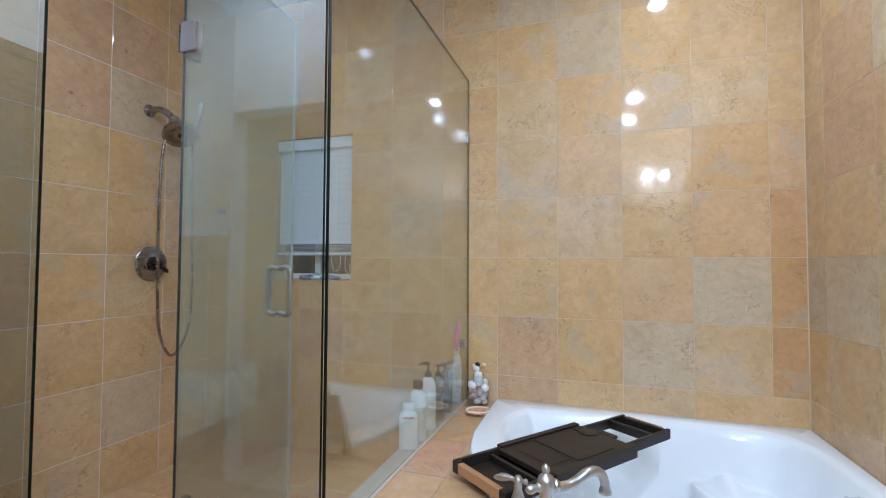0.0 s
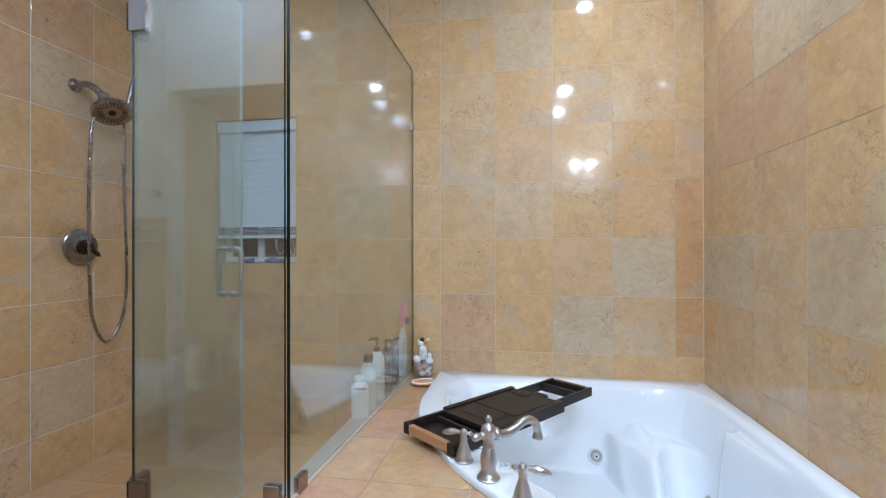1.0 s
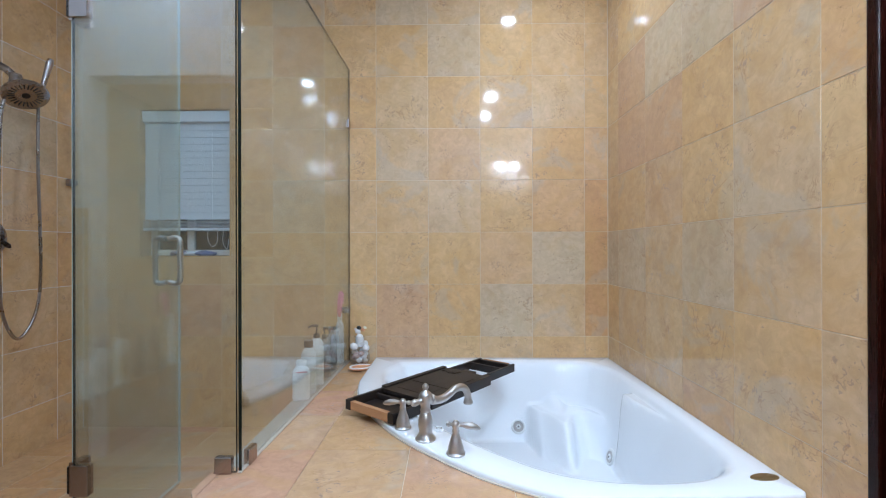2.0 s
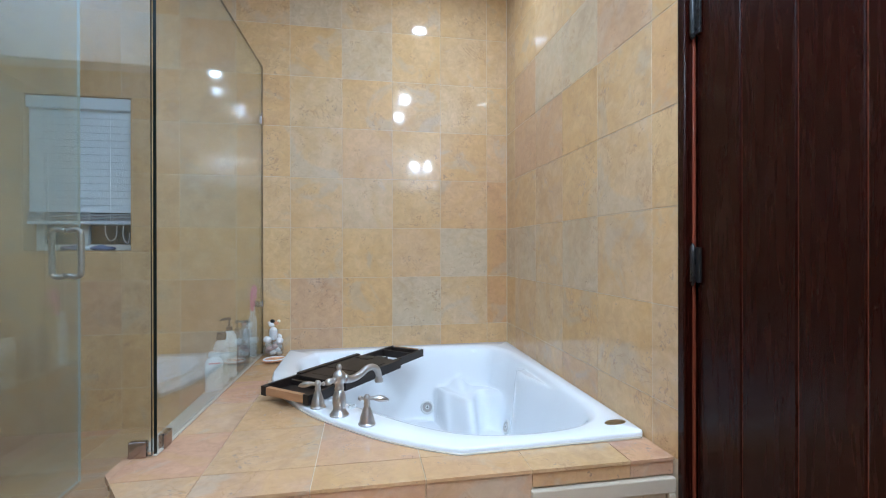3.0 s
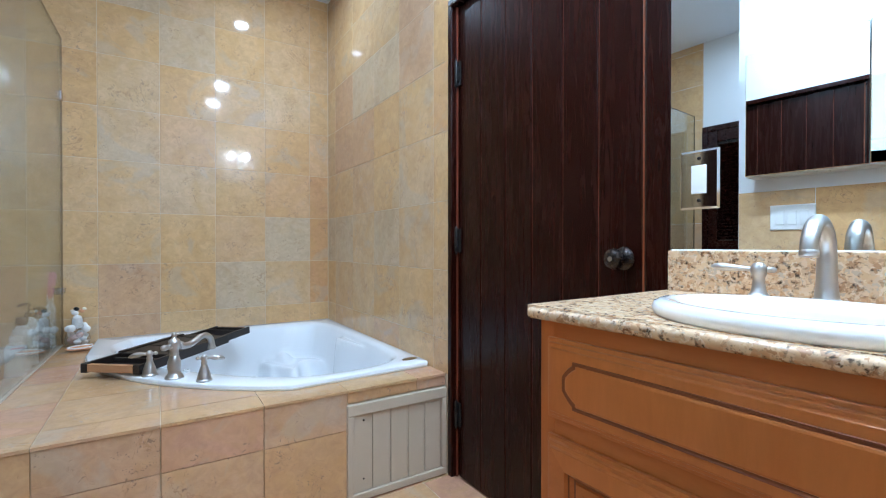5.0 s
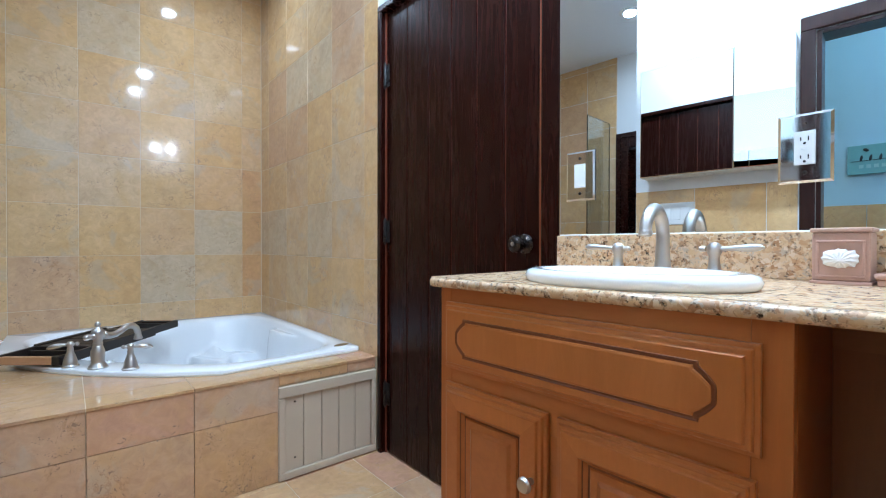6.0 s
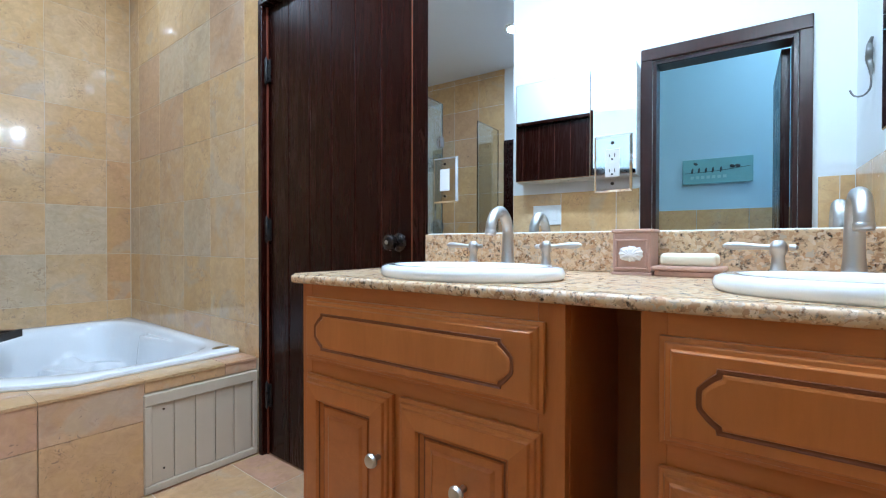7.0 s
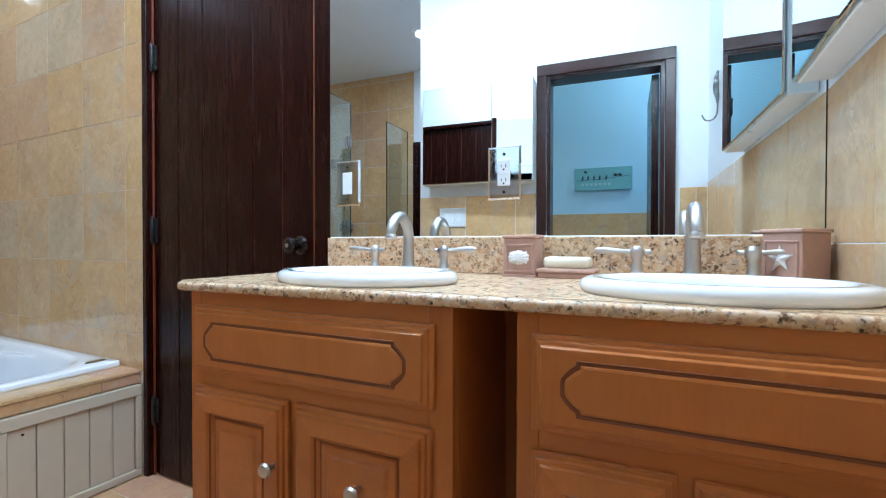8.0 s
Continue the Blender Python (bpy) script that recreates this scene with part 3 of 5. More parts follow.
def deck_pieces(poly):
    """Convex pieces of a polygon outside the tub; the tub's outline is split in two convex fans."""
    return minus_convex(poly, hole)


bm = bmesh.new()
for piece in deck_pieces(inset_poly(DECK_POLY, 0.012)[::1]):
    prism(piece, DECK - 0.03, DECK - 0.003, bm=bm)
deck = solid("tub_deck", bm, GROUT, "deck of golden limestone tiles round the tub", "deck", kind="structure")
for x0, x1 in zip(*(lambda c: (c, c[1:]))(cuts(-0.605, 0.305, -1.25, EAST))):
    for y0, y1 in zip(*(lambda c: (c, c[1:]))(cuts(0.525, 0.305, 0.39, 2.0))):
        cell = [(x0, y0), (x1, y0), (x1, y1), (x0, y1)]
        for i, a in enumerate(DECK_POLY):
            b = DECK_POLY[(i + 1) % len(DECK_POLY)]
            cell = clip_half(cell, a, b, False) if cell else cell
        if not cell or area(cell) < 1e-4:
            continue
        cell = inset_poly(cell, 0.0013)
        got = deck_pieces(cell) if len(cell) > 2 else []
        if not got:
            continue
        bm = bmesh.new()
        cx, cy = sum(p[0] for p in cell) / len(cell), sum(p[1] for p in cell) / len(cell)
        for g in got:
            prism([(p[0] - cx, p[1] - cy) for p in g], -0.010, 0.0, bm=bm)
        part("tile", bm, DECKSTONE, deck, at=pose(cx, cy, DECK))
part("tile", prism([(0.0225, -0.09), (0.0225, 0.075), (-0.0025, 0.06), (-0.0025, -0.055)], -0.018, 0.0), DECKSTONE, deck, at=pose(-1.1725, 0.63, DECK))
part("grout_bed", prism([(0.022, -0.088), (0.022, 0.07), (0.0, 0.056), (0.0, -0.053)], -0.03, -0.0185), GROUT, deck, at=pose(-1.1725, 0.63, DECK))

bm = bx((-1.045, 0.4065, 0), (EAST, 0.45, DECK - 0.03))
prism([(-1.045, 0.412), (-1.163, 0.585), (-1.138, 0.752), (-1.138, 1.99), (-1.11, 1.99), (-1.11, 0.6), (-1.03, 0.45)], 0, DECK - 0.03, bm=bm)
apron = solid("tub_apron", bm, GROUT, "tiled front of the tub deck", "tub front", kind="structure")
lay_tiles(apron, basis((0, 0.397, 0), (1, 0, 0), (0, 0, 1)), cuts(-0.605, 0.305, -1.045, EAST - 0.002), [0.0, 0.285, DECK - 0.0108], DECKSTONE, holes=[(0.0065, 0.0, EAST, 0.387)])
chamfer = Vector((-0.118, 0.173, 0))
lay_tiles(apron, basis((-1.163 - 0.004, 0.585 - 0.004, 0), -chamfer, (0, 0, 1)), [0.0, chamfer.length], [0.0, 0.285, DECK - 0.0108], DECKSTONE)
lay_tiles(apron, basis((-1.146, 1.995, 0), (0, -1, 0), (0, 0, 1)), cuts(0.25, 0.305, 0.0, 1.245), [0.05, 0.285, DECK - 0.0108], DECKSTONE)

kerb = solid("shower_kerb", bx((WEST, 0.62, 0), (-1.165, 0.74, 0.122)), GROUT, "tiled kerb under the shower glass", "kerb", kind="structure")
lay_tiles(kerb, basis((WEST, 0.61, 0.13), (1, 0, 0), (0, 1, 0)), cuts(0.2, 0.305, 0.0, 1.46), [0.0, 0.14], DECKSTONE)
lay_tiles(kerb, basis((WEST, 0.612, 0.0), (1, 0, 0), (0, 0, 1)), cuts(0.2, 0.305, 0.0, 1.46), [0.0, 0.121], DECKSTONE)
lay_tiles(kerb, basis((-1.18, 0.748, 0.0), (-1, 0, 0), (0, 0, 1)), cuts(0.2, 0.305, 0.0, 1.46), [0.05, 0.121], DECKSTONE)

shower_base = solid("shower_floor", bx((WEST, 0.748, 0.0), (-1.15, NORTH, 0.0485)), GROUT, "limestone tiled shower floor", "floor", kind="structure")
lay_tiles(shower_base, basis((0, 0, 0.05), (1, 0, 0), (0, 1, 0)), cuts(-0.9, 0.305, WEST, -1.155), cuts(0.1, 0.305, 0.75, NORTH), DECKSTONE)


# ---- access panel in the apron ----
def access_panel():
    p = thing("access_panel", "cream painted beadboard access panel under the tub deck", "panel", pose(0.0, 0.399, 0.004))
    w, h = EAST - 0.004, 0.379
    for lo, hi in (((0, -0.016, h - 0.045), (w, 0.006, h)), ((0, -0.016, 0), (w, 0.006, 0.03)), ((0, -0.016, 0.0302), (0.026, 0.006, h - 0.0452)), ((w - 0.022, -0.016, 0.0302), (w, 0.006, h - 0.0452))):
        part("rail", bx(lo, hi, 0.004, seg=2), CREAMPAINT, p)
    n = 5
    step = (w - 0.05) / n
    for i in range(n):
        part("board", bx((0.0268 + i * step, -0.006, 0.0305), (0.0268 + (i + 1) * step - 0.0025, 0.005, h - 0.0455), 0.002), CREAMPAINT, p)
    part("backing", bx((0.02, 0.0055, 0.02), (w - 0.02, 0.008, h - 0.03)), BLACK, p, "dark backing seen in the joints")
    for z in (0.08, 0.31):
        part("screw", lathe([(0.004, 0), (0.004, 0.002), (0, 0.0025)], 10), BRONZE, p, "small dark screw", at=pose(0.068, -0.006, z, 90))
    return p


access_panel()


# ---- shower glass ----
def pane_mesh(poly, t, m):
    """A glass sheet from an outline in its own plane; its narrow sides look dark."""
    bm = bmesh.new()
    a = [bm.verts.new(m @ Vector((x, y, -t / 2))) for x, y in poly]
    b = [bm.verts.new(m @ Vector((x, y, t / 2))) for x, y in poly]
    bm.faces.new(a[::-1])
    bm.faces.new(b)
    n = len(poly)
    for i in range(n):
        f = bm.faces.new((a[i], a[(i + 1) % n], b[(i + 1) % n], b[i]))
        f.material_index = 1
    return bm


GX, GY, GTOP, HINGE = -1.09, 0.675, 2.15, -1.59
bm = prism([(-1.149, 0.71), (-1.098, 0.71), (-1.068, 1.996), (-1.149, 1.996)], DECK + 0.0005, DECK + 0.007, 0.002)
ledge = solid("shower_ledge", bm, plain("grey_marble", (0.46, 0.45, 0.41), 0.2, grain=18, amount=0.14), "grey marble ledge along the foot of the glass", "ledge", kind="structure")
side_glass = thing("shower_side_glass", "clear fixed glass panel standing on the tub deck", "glass panel", pose(GX, GY, DECK, 0, 0, -1.3))
part("pane", pane_mesh([(0.004, 0.004), (1.322, 0.004), (1.322, GTOP - DECK), (0.004, GTOP - DECK)], 0.010, basis((0, 0, 0), (0, 1, 0), (0, 0, 1))), [GLASS, GLASSEDGE], side_glass)


def clip(parent, m):
    part("clip", bx((-0.025, -0.0105, 0), (0.025, 0.0105, 0.05), 0.004, seg=3), CLIPMETAL, parent, "bronze glass clip", at=m)


clip(side_glass, pose(0, 0.07, 0.0, 0, 0, 90))
clip(side_glass, pose(0, 1.30, 1.36, 0, 0, 90) @ Matrix.Diagonal((0.8, 1, 1, 1)))
part("sealant", bx((-0.006, 0.0, 0.0), (0.006, 1.32, 0.006), 0.002), SEAL, side_glass, "grey sealant at the foot of the glass")

front_glass = thing("shower_front_glass", "clear fixed glass panel notched round the tub deck", "glass panel", pose(GX, GY, 0.13))
d0 = DECK - 0.13
part("pane", pane_mesh([(-0.008, d0 + 0.004), (-0.008, GTOP - 0.13), (HINGE - GX + 0.012, GTOP - 0.13), (HINGE - GX + 0.012, 0.004), (-0.074, 0.004), (-0.074, d0 + 0.004)], 0.010, basis((0, 0, 0), (1, 0, 0), (0, 0, 1))), [GLASS, GLASSEDGE], front_glass)
clip(front_glass, pose(-0.045, 0, d0))

end_glass = thing("shower_end_glass", "clear fixed glass panel beside the shower opening", "glass panel", pose(-2.19, GY, 0.13))
part("pane", pane_mesh([(0, 0.004), (0, GTOP - 0.13), (WEST + 2.192, GTOP - 0.13), (WEST + 2.192, 0.004)], 0.010, basis((0, 0, 0), (1, 0, 0), (0, 0, 1))), [GLASS, GLASSEDGE], end_glass)

shower_door = thing("shower_door", "frameless glass shower door standing open inwards", "shower door", pose(HINGE, GY, 0.0))
W = 0.535
part("pane", pane_mesh([(0.012, 0.14), (W, 0.14), (W, GTOP), (0.012, GTOP)], 0.010, basis((0, 0, 0), (0, 1, 0), (0, 0, 1))), [HAZYGLASS, PALEEDGE], shower_door)
for z in (0.375, 1.775):
    hg = part("hinge", bx((-0.013, 0.010, 0), (0.013, 0.062, 0.09), 0.002, seg=2), CLIPMETAL, shower_door, "bronze glass hinge", at=pose(0, 0, z))
    part("knuckle", tube([(0, 0.0, 0.006), (0, 0.0, 0.084)], 0.008, 12), BRONZE, hg, smooth=True)
    part("leaf", bx((0.006, -0.012, 0), (0.060, 0.012, 0.09), 0.002, seg=2), CLIPMETAL, hg)
hz0, hz1, hy = 0.955, 1.15, W - 0.075
for sx in (-1, 1):
    pts = curve_pts([(0.005 * sx, hy, hz0 + 0.012), (0.030 * sx, hy, hz0 + 0.006), (0.046 * sx, hy, hz0 + 0.014), (0.05 * sx, hy, hz0 + 0.035), (0.05 * sx, hy, (hz0 + hz1) / 2), (0.05 * sx, hy, hz1 - 0.035), (0.046 * sx, hy, hz1 - 0.014), (0.030 * sx, hy, hz1 - 0.006), (0.005 * sx, hy, hz1 - 0.012)], 5)
    part("handle", tube(pts, 0.0105, 14), NICKEL, shower_door, "brushed nickel pull handle", True)
part("drip_strip", bx((-0.004, 0.02, 0.125), (0.004, W - 0.005, 0.139), 0.001), CLEARPLASTIC, shower_door, "clear plastic drip strip")


for glazed in (side_glass, front_glass, end_glass, shower_door):
    for piece in glazed.children:
        if piece.name.startswith("pane"):
            piece.visible_shadow = False


# ---- panelled door in the east wall ----
def east_door():
    fr = thing("door_1", "dark mahogany plank door, closed, with black hinges", "door", pose(EAST, 0, 0), kind="structure")
    part("jamb", bx((-0.004, DOOR_Y1 + 0.003, 0), (0.16, 0.3775, DOOR_TOP + 0.003), 0.004, seg=2), MAHOGANY, fr)
    part("jamb", bx((0.010, -0.619, 0), (0.16, DOOR_Y0 - 0.003, DOOR_TOP + 0.003), 0.006, seg=2), MAHOGANY, fr)
    part("head", bx((-0.004, -0.619, DOOR_TOP + 0.0035), (0.16, 0.3775, DOOR_TOP + 0.032), 0.004, seg=2), MAHOGANY, fr)
    part("stop", bx((0.02, DOOR_Y1 - 0.005, 0), (0.028, DOOR_Y1 + 0.002, DOOR_TOP), 0.001), MAHOGANYRED, fr, "red-brown edge of the jamb")
    # thin bright strip in place of the light caught by the door's edge
    part("worn_edge", bx((0.0235, DOOR_Y0 + 0.0055, 0.006), (0.030, DOOR_Y0 + 0.0115, DOOR_TOP - 0.004), 0.002, seg=2), EDGEGLINT, fr, "orange-brown strip painted as the highlight on the door edge")
    # solid black strip stands for the shadow line between door and jamb
    part("gap", bx((0.025, DOOR_Y0 - 0.002, 0.006), (0.0275, DOOR_Y0 + 0.0053, DOOR_TOP - 0.004)), BLACK, fr, "black strip painted as the shade in the gap beside the door")
    edges = [DOOR_Y1 - 0.011, 0.18, 0.03, -0.11, -0.248, -0.386, DOOR_Y0 + 0.003]
    for a, b in zip(edges, edges[1:]):
        part("plank", bx((0.026, b + 0.0012, 0.006), (0.064, a - 0.0012, DOOR_TOP - 0.004), 0.004, seg=2), MAHOGANY, fr)
    part("backing", bx((0.0295, DOOR_Y0 + 0.004, 0.006), (0.066, DOOR_Y1 - 0.012, DOOR_TOP - 0.005)), MAHOGANYRED, fr, "red-brown wood in the plank joints")
    for z in (0.225, 0.97, 1.68):
        h = part("hinge", bx((0.016, 0.312, z), (0.024, 0.343, z + 0.1), 0.001), BLACK, fr, "black butt hinge")
        part("pin", tube([(0.012, 0.334, z - 0.012), (0.012, 0.334, z - 0.006), (0.012, 0.334, z), (0.012, 0.334, z + 0.1), (0.012, 0.334, z + 0.106), (0.012, 0.334, z + 0.112)], [0.002, 0.005, 0.0075, 0.0075, 0.005, 0.002], 12), BLACK, h, smooth=True)
    k = part("knob", lathe([(0, 0.0), (0.031, 0.0), (0.032, 0.004), (0.024, 0.009), (0.012, 0.012), (0.011, 0.026), (0.016, 0.032), (0.026, 0.037), (0.0285, 0.046), (0.026, 0.056), (0.016, 0.062), (0, 0.063)], 28), BRONZE, fr, "aged bronze door knob", True, at=basis((0.026, -0.475, 0.962), (0, -1, 0), (0, 0, 1)))
    part("keyhole", lathe([(0.007, 0.0632), (0.007, 0.0645), (0, 0.0645)], 12), NICKEL, k)
    return fr


east_door()

# ---- tile facings ----
rng = random.Random(11)
lay_tiles(floor, basis((0, 0, 0), (1, 0, 0), (0, 1, 0)), cuts(0.33, 0.305, WEST, 0.54), cuts(0.072, 0.305, -1.85, 0.61), DECKSTONE, rng=rng, holes=[(-2.6, -1.9, STUB - 0.0, STUB_END), (-1.15, 0.46, 0.5, 0.72)])
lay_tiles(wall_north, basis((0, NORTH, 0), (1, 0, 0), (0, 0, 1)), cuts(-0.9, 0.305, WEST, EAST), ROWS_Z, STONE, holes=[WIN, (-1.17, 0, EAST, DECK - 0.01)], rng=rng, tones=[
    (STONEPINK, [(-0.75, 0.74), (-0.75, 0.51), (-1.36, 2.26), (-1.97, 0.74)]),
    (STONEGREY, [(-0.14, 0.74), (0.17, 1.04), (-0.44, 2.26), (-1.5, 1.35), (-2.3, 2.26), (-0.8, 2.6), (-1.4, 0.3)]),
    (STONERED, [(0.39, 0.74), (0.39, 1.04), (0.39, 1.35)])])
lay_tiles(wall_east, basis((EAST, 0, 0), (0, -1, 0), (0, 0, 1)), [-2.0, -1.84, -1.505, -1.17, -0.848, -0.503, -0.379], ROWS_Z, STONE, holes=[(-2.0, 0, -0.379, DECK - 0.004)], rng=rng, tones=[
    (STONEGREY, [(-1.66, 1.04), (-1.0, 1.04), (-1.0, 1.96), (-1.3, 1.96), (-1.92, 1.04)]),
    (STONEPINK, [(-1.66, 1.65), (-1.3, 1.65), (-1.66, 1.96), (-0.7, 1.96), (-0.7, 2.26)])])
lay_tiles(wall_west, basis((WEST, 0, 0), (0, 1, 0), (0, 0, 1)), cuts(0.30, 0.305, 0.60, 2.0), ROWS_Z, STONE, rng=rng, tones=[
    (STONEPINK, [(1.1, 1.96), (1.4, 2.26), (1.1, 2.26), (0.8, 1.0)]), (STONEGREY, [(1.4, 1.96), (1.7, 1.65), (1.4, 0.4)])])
DADO = 1.255
lay_tiles(wall_south, basis((0, SOUTH, 0), (-1, 0, 0), (0, 0, 1)), cuts(-0.27, 0.305, -0.507, -STUB), cuts(0.97, 0.305, 0.0, DADO + 0.022), STONE, rng=rng)
lay_tiles(wall_stub, basis((STUB, 0, 0), (0, 1, 0), (0, 0, 1)), cuts(-0.58, 0.305, SOUTH, STUB_END), cuts(0.95, 0.305, 0.0, DADO), STONE, holes=[(HALL_Y0 - 0.07, 0, HALL_Y1 + 0.06, 2.0)], rng=rng)
lay_tiles(wall_partition, basis((0, STUB_END + 0.008, 0), (-1, 0, 0), (0, 0, 1)), [-CLOSET[0], 2.45, -WEST], cuts(0.95, 0.305, 0.0, 1.31), STONE, rng=rng)
lay_tiles(wall_hall, basis((-1.981, 0, 0), (0, 1, 0), (0, 0, 1)), cuts(-0.58, 0.305, -2.39, -0.87), cuts(0.9, 0.305, 0.0, 1.2), STONE, rng=rng)


corner_caulk = solid("corner_trim", tube([(EAST - 0.001, NORTH - 0.001, RIM), (EAST - 0.001, NORTH - 0.001, CEIL)], 0.0025, 8), GROUT, "pale caulk line in the tiled corner", "trim", kind="structure")

# ---- vanity ----
COUNTER, FRONT, FACE = 0.89, -0.068, -0.041
SINKS = [(0.110, -0.992), (0.126, -1.623)]
SRX, SRY = 0.145, 0.199


VTURN = math.atan2(MIR_B.x - MIR_A.x, MIR_A.y - MIR_B.y)
VROT = Matrix.Translation((MIR_A.x, MIR_A.y, 0)) @ Matrix.Rotation(VTURN, 4, "Z") @ Matrix.Translation((-MIR_A.x, -MIR_A.y, 0))
BACK = MIR_A.x        # the vanity stands parallel to its wall; x is counted from there
RIGHT0, RIGHT1 = -1.827, -1.8465   # where its front and its back meet the side wall


def mirror_x(y):
    """The vanity wall's face at y."""
    return MIR_A.x + (MIR_B.x - MIR_A.x) * (y - MIR_A.y) / (MIR_B.y - MIR_A.y)


def ellipse(c, rx, ry, n=28):
    return [(c[0] + rx * math.cos(2 * math.pi * i / n), c[1] + ry * math.sin(2 * math.pi * i / n)) for i in range(n)]


EDGE0, EDGE1 = -0.067, -0.049   # the front edge at its two ends


def counter():
    top = thing("granite_countertop", "polished golden granite countertop with dark specks", "countertop", VROT @ pose(0, 0, COUNTER - 0.03))
    body = [(EDGE1 + 0.03, RIGHT0 - 0.0005), (BACK - 0.002, RIGHT1), (BACK - 0.002, -0.6202), (EDGE0 + 0.03, -0.6202)]
    pieces = [body]
    for c in SINKS:
        pieces = [q for p in pieces for q in minus_convex(p, ellipse(c, SRX - 0.02, SRY - 0.02))]
    bm = bmesh.new()
    for p in pieces:
        prism(p, 0.011, 0.03, bm=bm)
    part("slab", bm, GRANITE, top)
    bm = bx((-0.015, RIGHT0, 0.011), (0.015, -0.645, 0.03), 0.007, seg=3)
    for v in bm.verts:
        v.co.x += 0.0149 + EDGE1 + (EDGE0 - EDGE1) * (v.co.y - RIGHT0) / (-0.645 - RIGHT0)
    part("front_edge", bm, GRANITE, top, smooth=True)
    bm = bx((EDGE0 + 0.0302, -0.645, 0.011), (BACK - 0.004, -0.6204, 0.0299), 0.0075, seg=3)
    part("end_edge", bm, GRANITE, top)
    return top


counter()
u = (MIR_B - MIR_A).normalized()
span = (MIR_B - MIR_A).length
MM = basis((MIR_A.x, MIR_A.y, 0), (u.x, u.y, 0), (0, 0, 1))     # x along the wall, y up, z into the room
bm = bx((0.002, COUNTER + 0.0005, 0.0006), (span - 0.004, 0.986, 0.02), 0.002, seg=2)
splash = solid("granite_backsplash", bm, GRANITE, "golden granite backsplash under the mirror", "backsplash", at=MM)
bm = bx((0.0015, 0.9875, 0.001), (span - 0.002, 2.03, 0.006))
part("caulk", tube([(0.006, 0.9868, 0.0075), (span - 0.006, 0.9868, 0.0075)], 0.0022, 8), PLASTIC, splash, "white caulk line under the mirror", True)
mirror = solid("wall_mirror", bm, MIRROR, "large frameless mirror over the vanity", "mirror", at=MM)
part("edge_seal", bx((span - 0.0018, 0.9876, 0.001), (span + 0.004, 2.03, 0.006)), BLACK, mirror, "dark edge of the mirror in the corner")


def rect_rings(bm, rings, dark=(), across=(), soft_loops=()):
    """Bridges rectangles (half width, half height, depth) one to the next and closes the ends."""
    loops = [[bm.verts.new(p) for p in ((-a, -b, z), (a, -b, z), (a, b, z), (-a, b, z))] for a, b, z in rings]
    for k, (p, q) in enumerate(zip(loops, loops[1:])):
        for i in range(4):
            f = bm.faces.new((p[i], p[(i + 1) % 4], q[(i + 1) % 4], q[i]))
            f.material_index = 1 if k in dark else 2 if (k in across and i % 2 == 0) else 0
    bm.faces.new(loops[0][::-1])
    bm.faces.new(loops[-1])
    if soft_loops:
        edges = [bm.edges.get((loops[k][i], loops[k][(i + 1) % 4])) for k in soft_loops for i in range(4)]
        bmesh.ops.bevel(bm, geom=edges, offset=0.0011, segments=2, affect="EDGES", profile=0.5)
    return bm


def cabinet_door(parent, y0, y1, z0, z1, knob_y):
    a, b = (y0 - y1) / 2, (z1 - z0) / 2
    m = basis((FACE, (y0 + y1) / 2, (z0 + z1) / 2), (0, -1, 0), (0, 0, 1))
    d = part("door", rect_rings(bmesh.new(), [(a, b, 0.001), (a, b, 0.009), (a - 0.006, b - 0.006, 0.0098), (a - 0.0075, b - 0.0075, 0.0155), (a - 0.0135, b - 0.0135, 0.0163), (a - 0.0155, b - 0.0155, 0.0215), (a - 0.046, b - 0.046, 0.0215), (a - 0.050, b - 0.050, 0.017), (a - 0.051, b - 0.051, 0.014), (a - 0.057, b - 0.057, 0.009)], (7,), (0, 1, 2, 3, 4, 5, 6, 8), (1, 3, 5)), [MAPLEUP, GROOVESHADE, MAPLE], parent, at=m)
    part("groove", rect_rings(bmesh.new(), [(a - 0.0565, b - 0.0565, 0.0088), (a - 0.0565, b - 0.0565, 0.0094)]), GROOVESHADE, d, "dark brown groove line with its shade painted in")
    part("raised_panel", rect_rings(bmesh.new(), [(a - 0.060, b - 0.060, 0.0092), (a - 0.062, b - 0.062, 0.012), (a - 0.074, b - 0.074, 0.0125), (a - 0.080, b - 0.080, 0.0165)]), MAPLEUP, d)
    kn = part("knob", lathe([(0.006, 0.0), (0.005, 0.010), (0.008, 0.015), (0.0128, 0.019), (0.0138, 0.023), (0.011, 0.028), (0.005, 0.030), (0, 0.0302)], 22), NICKEL, d, "brushed nickel knob", True, at=Matrix.Translation((-(knob_y - (y0 + y1) / 2), 0.561 - (z0 + z1) / 2, 0.019)))
    return d


def drawer_front(parent, y0, y1, z0, z1):
    a, b = (y0 - y1) / 2, (z1 - z0) / 2
    m = basis((FACE, (y0 + y1) / 2, (z0 + z1) / 2), (0, -1, 0), (0, 0, 1))
    d = part("drawer_front", rect_rings(bmesh.new(), [(a, b, 0.001), (a, b, 0.009), (a - 0.006, b - 0.006, 0.0098), (a - 0.0075, b - 0.0075, 0.0155), (a - 0.0135, b - 0.0135, 0.0163), (a - 0.0155, b - 0.0155, 0.0215)], (), (), (1, 3, 5)), [MAPLE, GROOVESHADE], parent, at=m)
    def outline(k):
        w, h = a - 0.044 - k, b - 0.031 - k
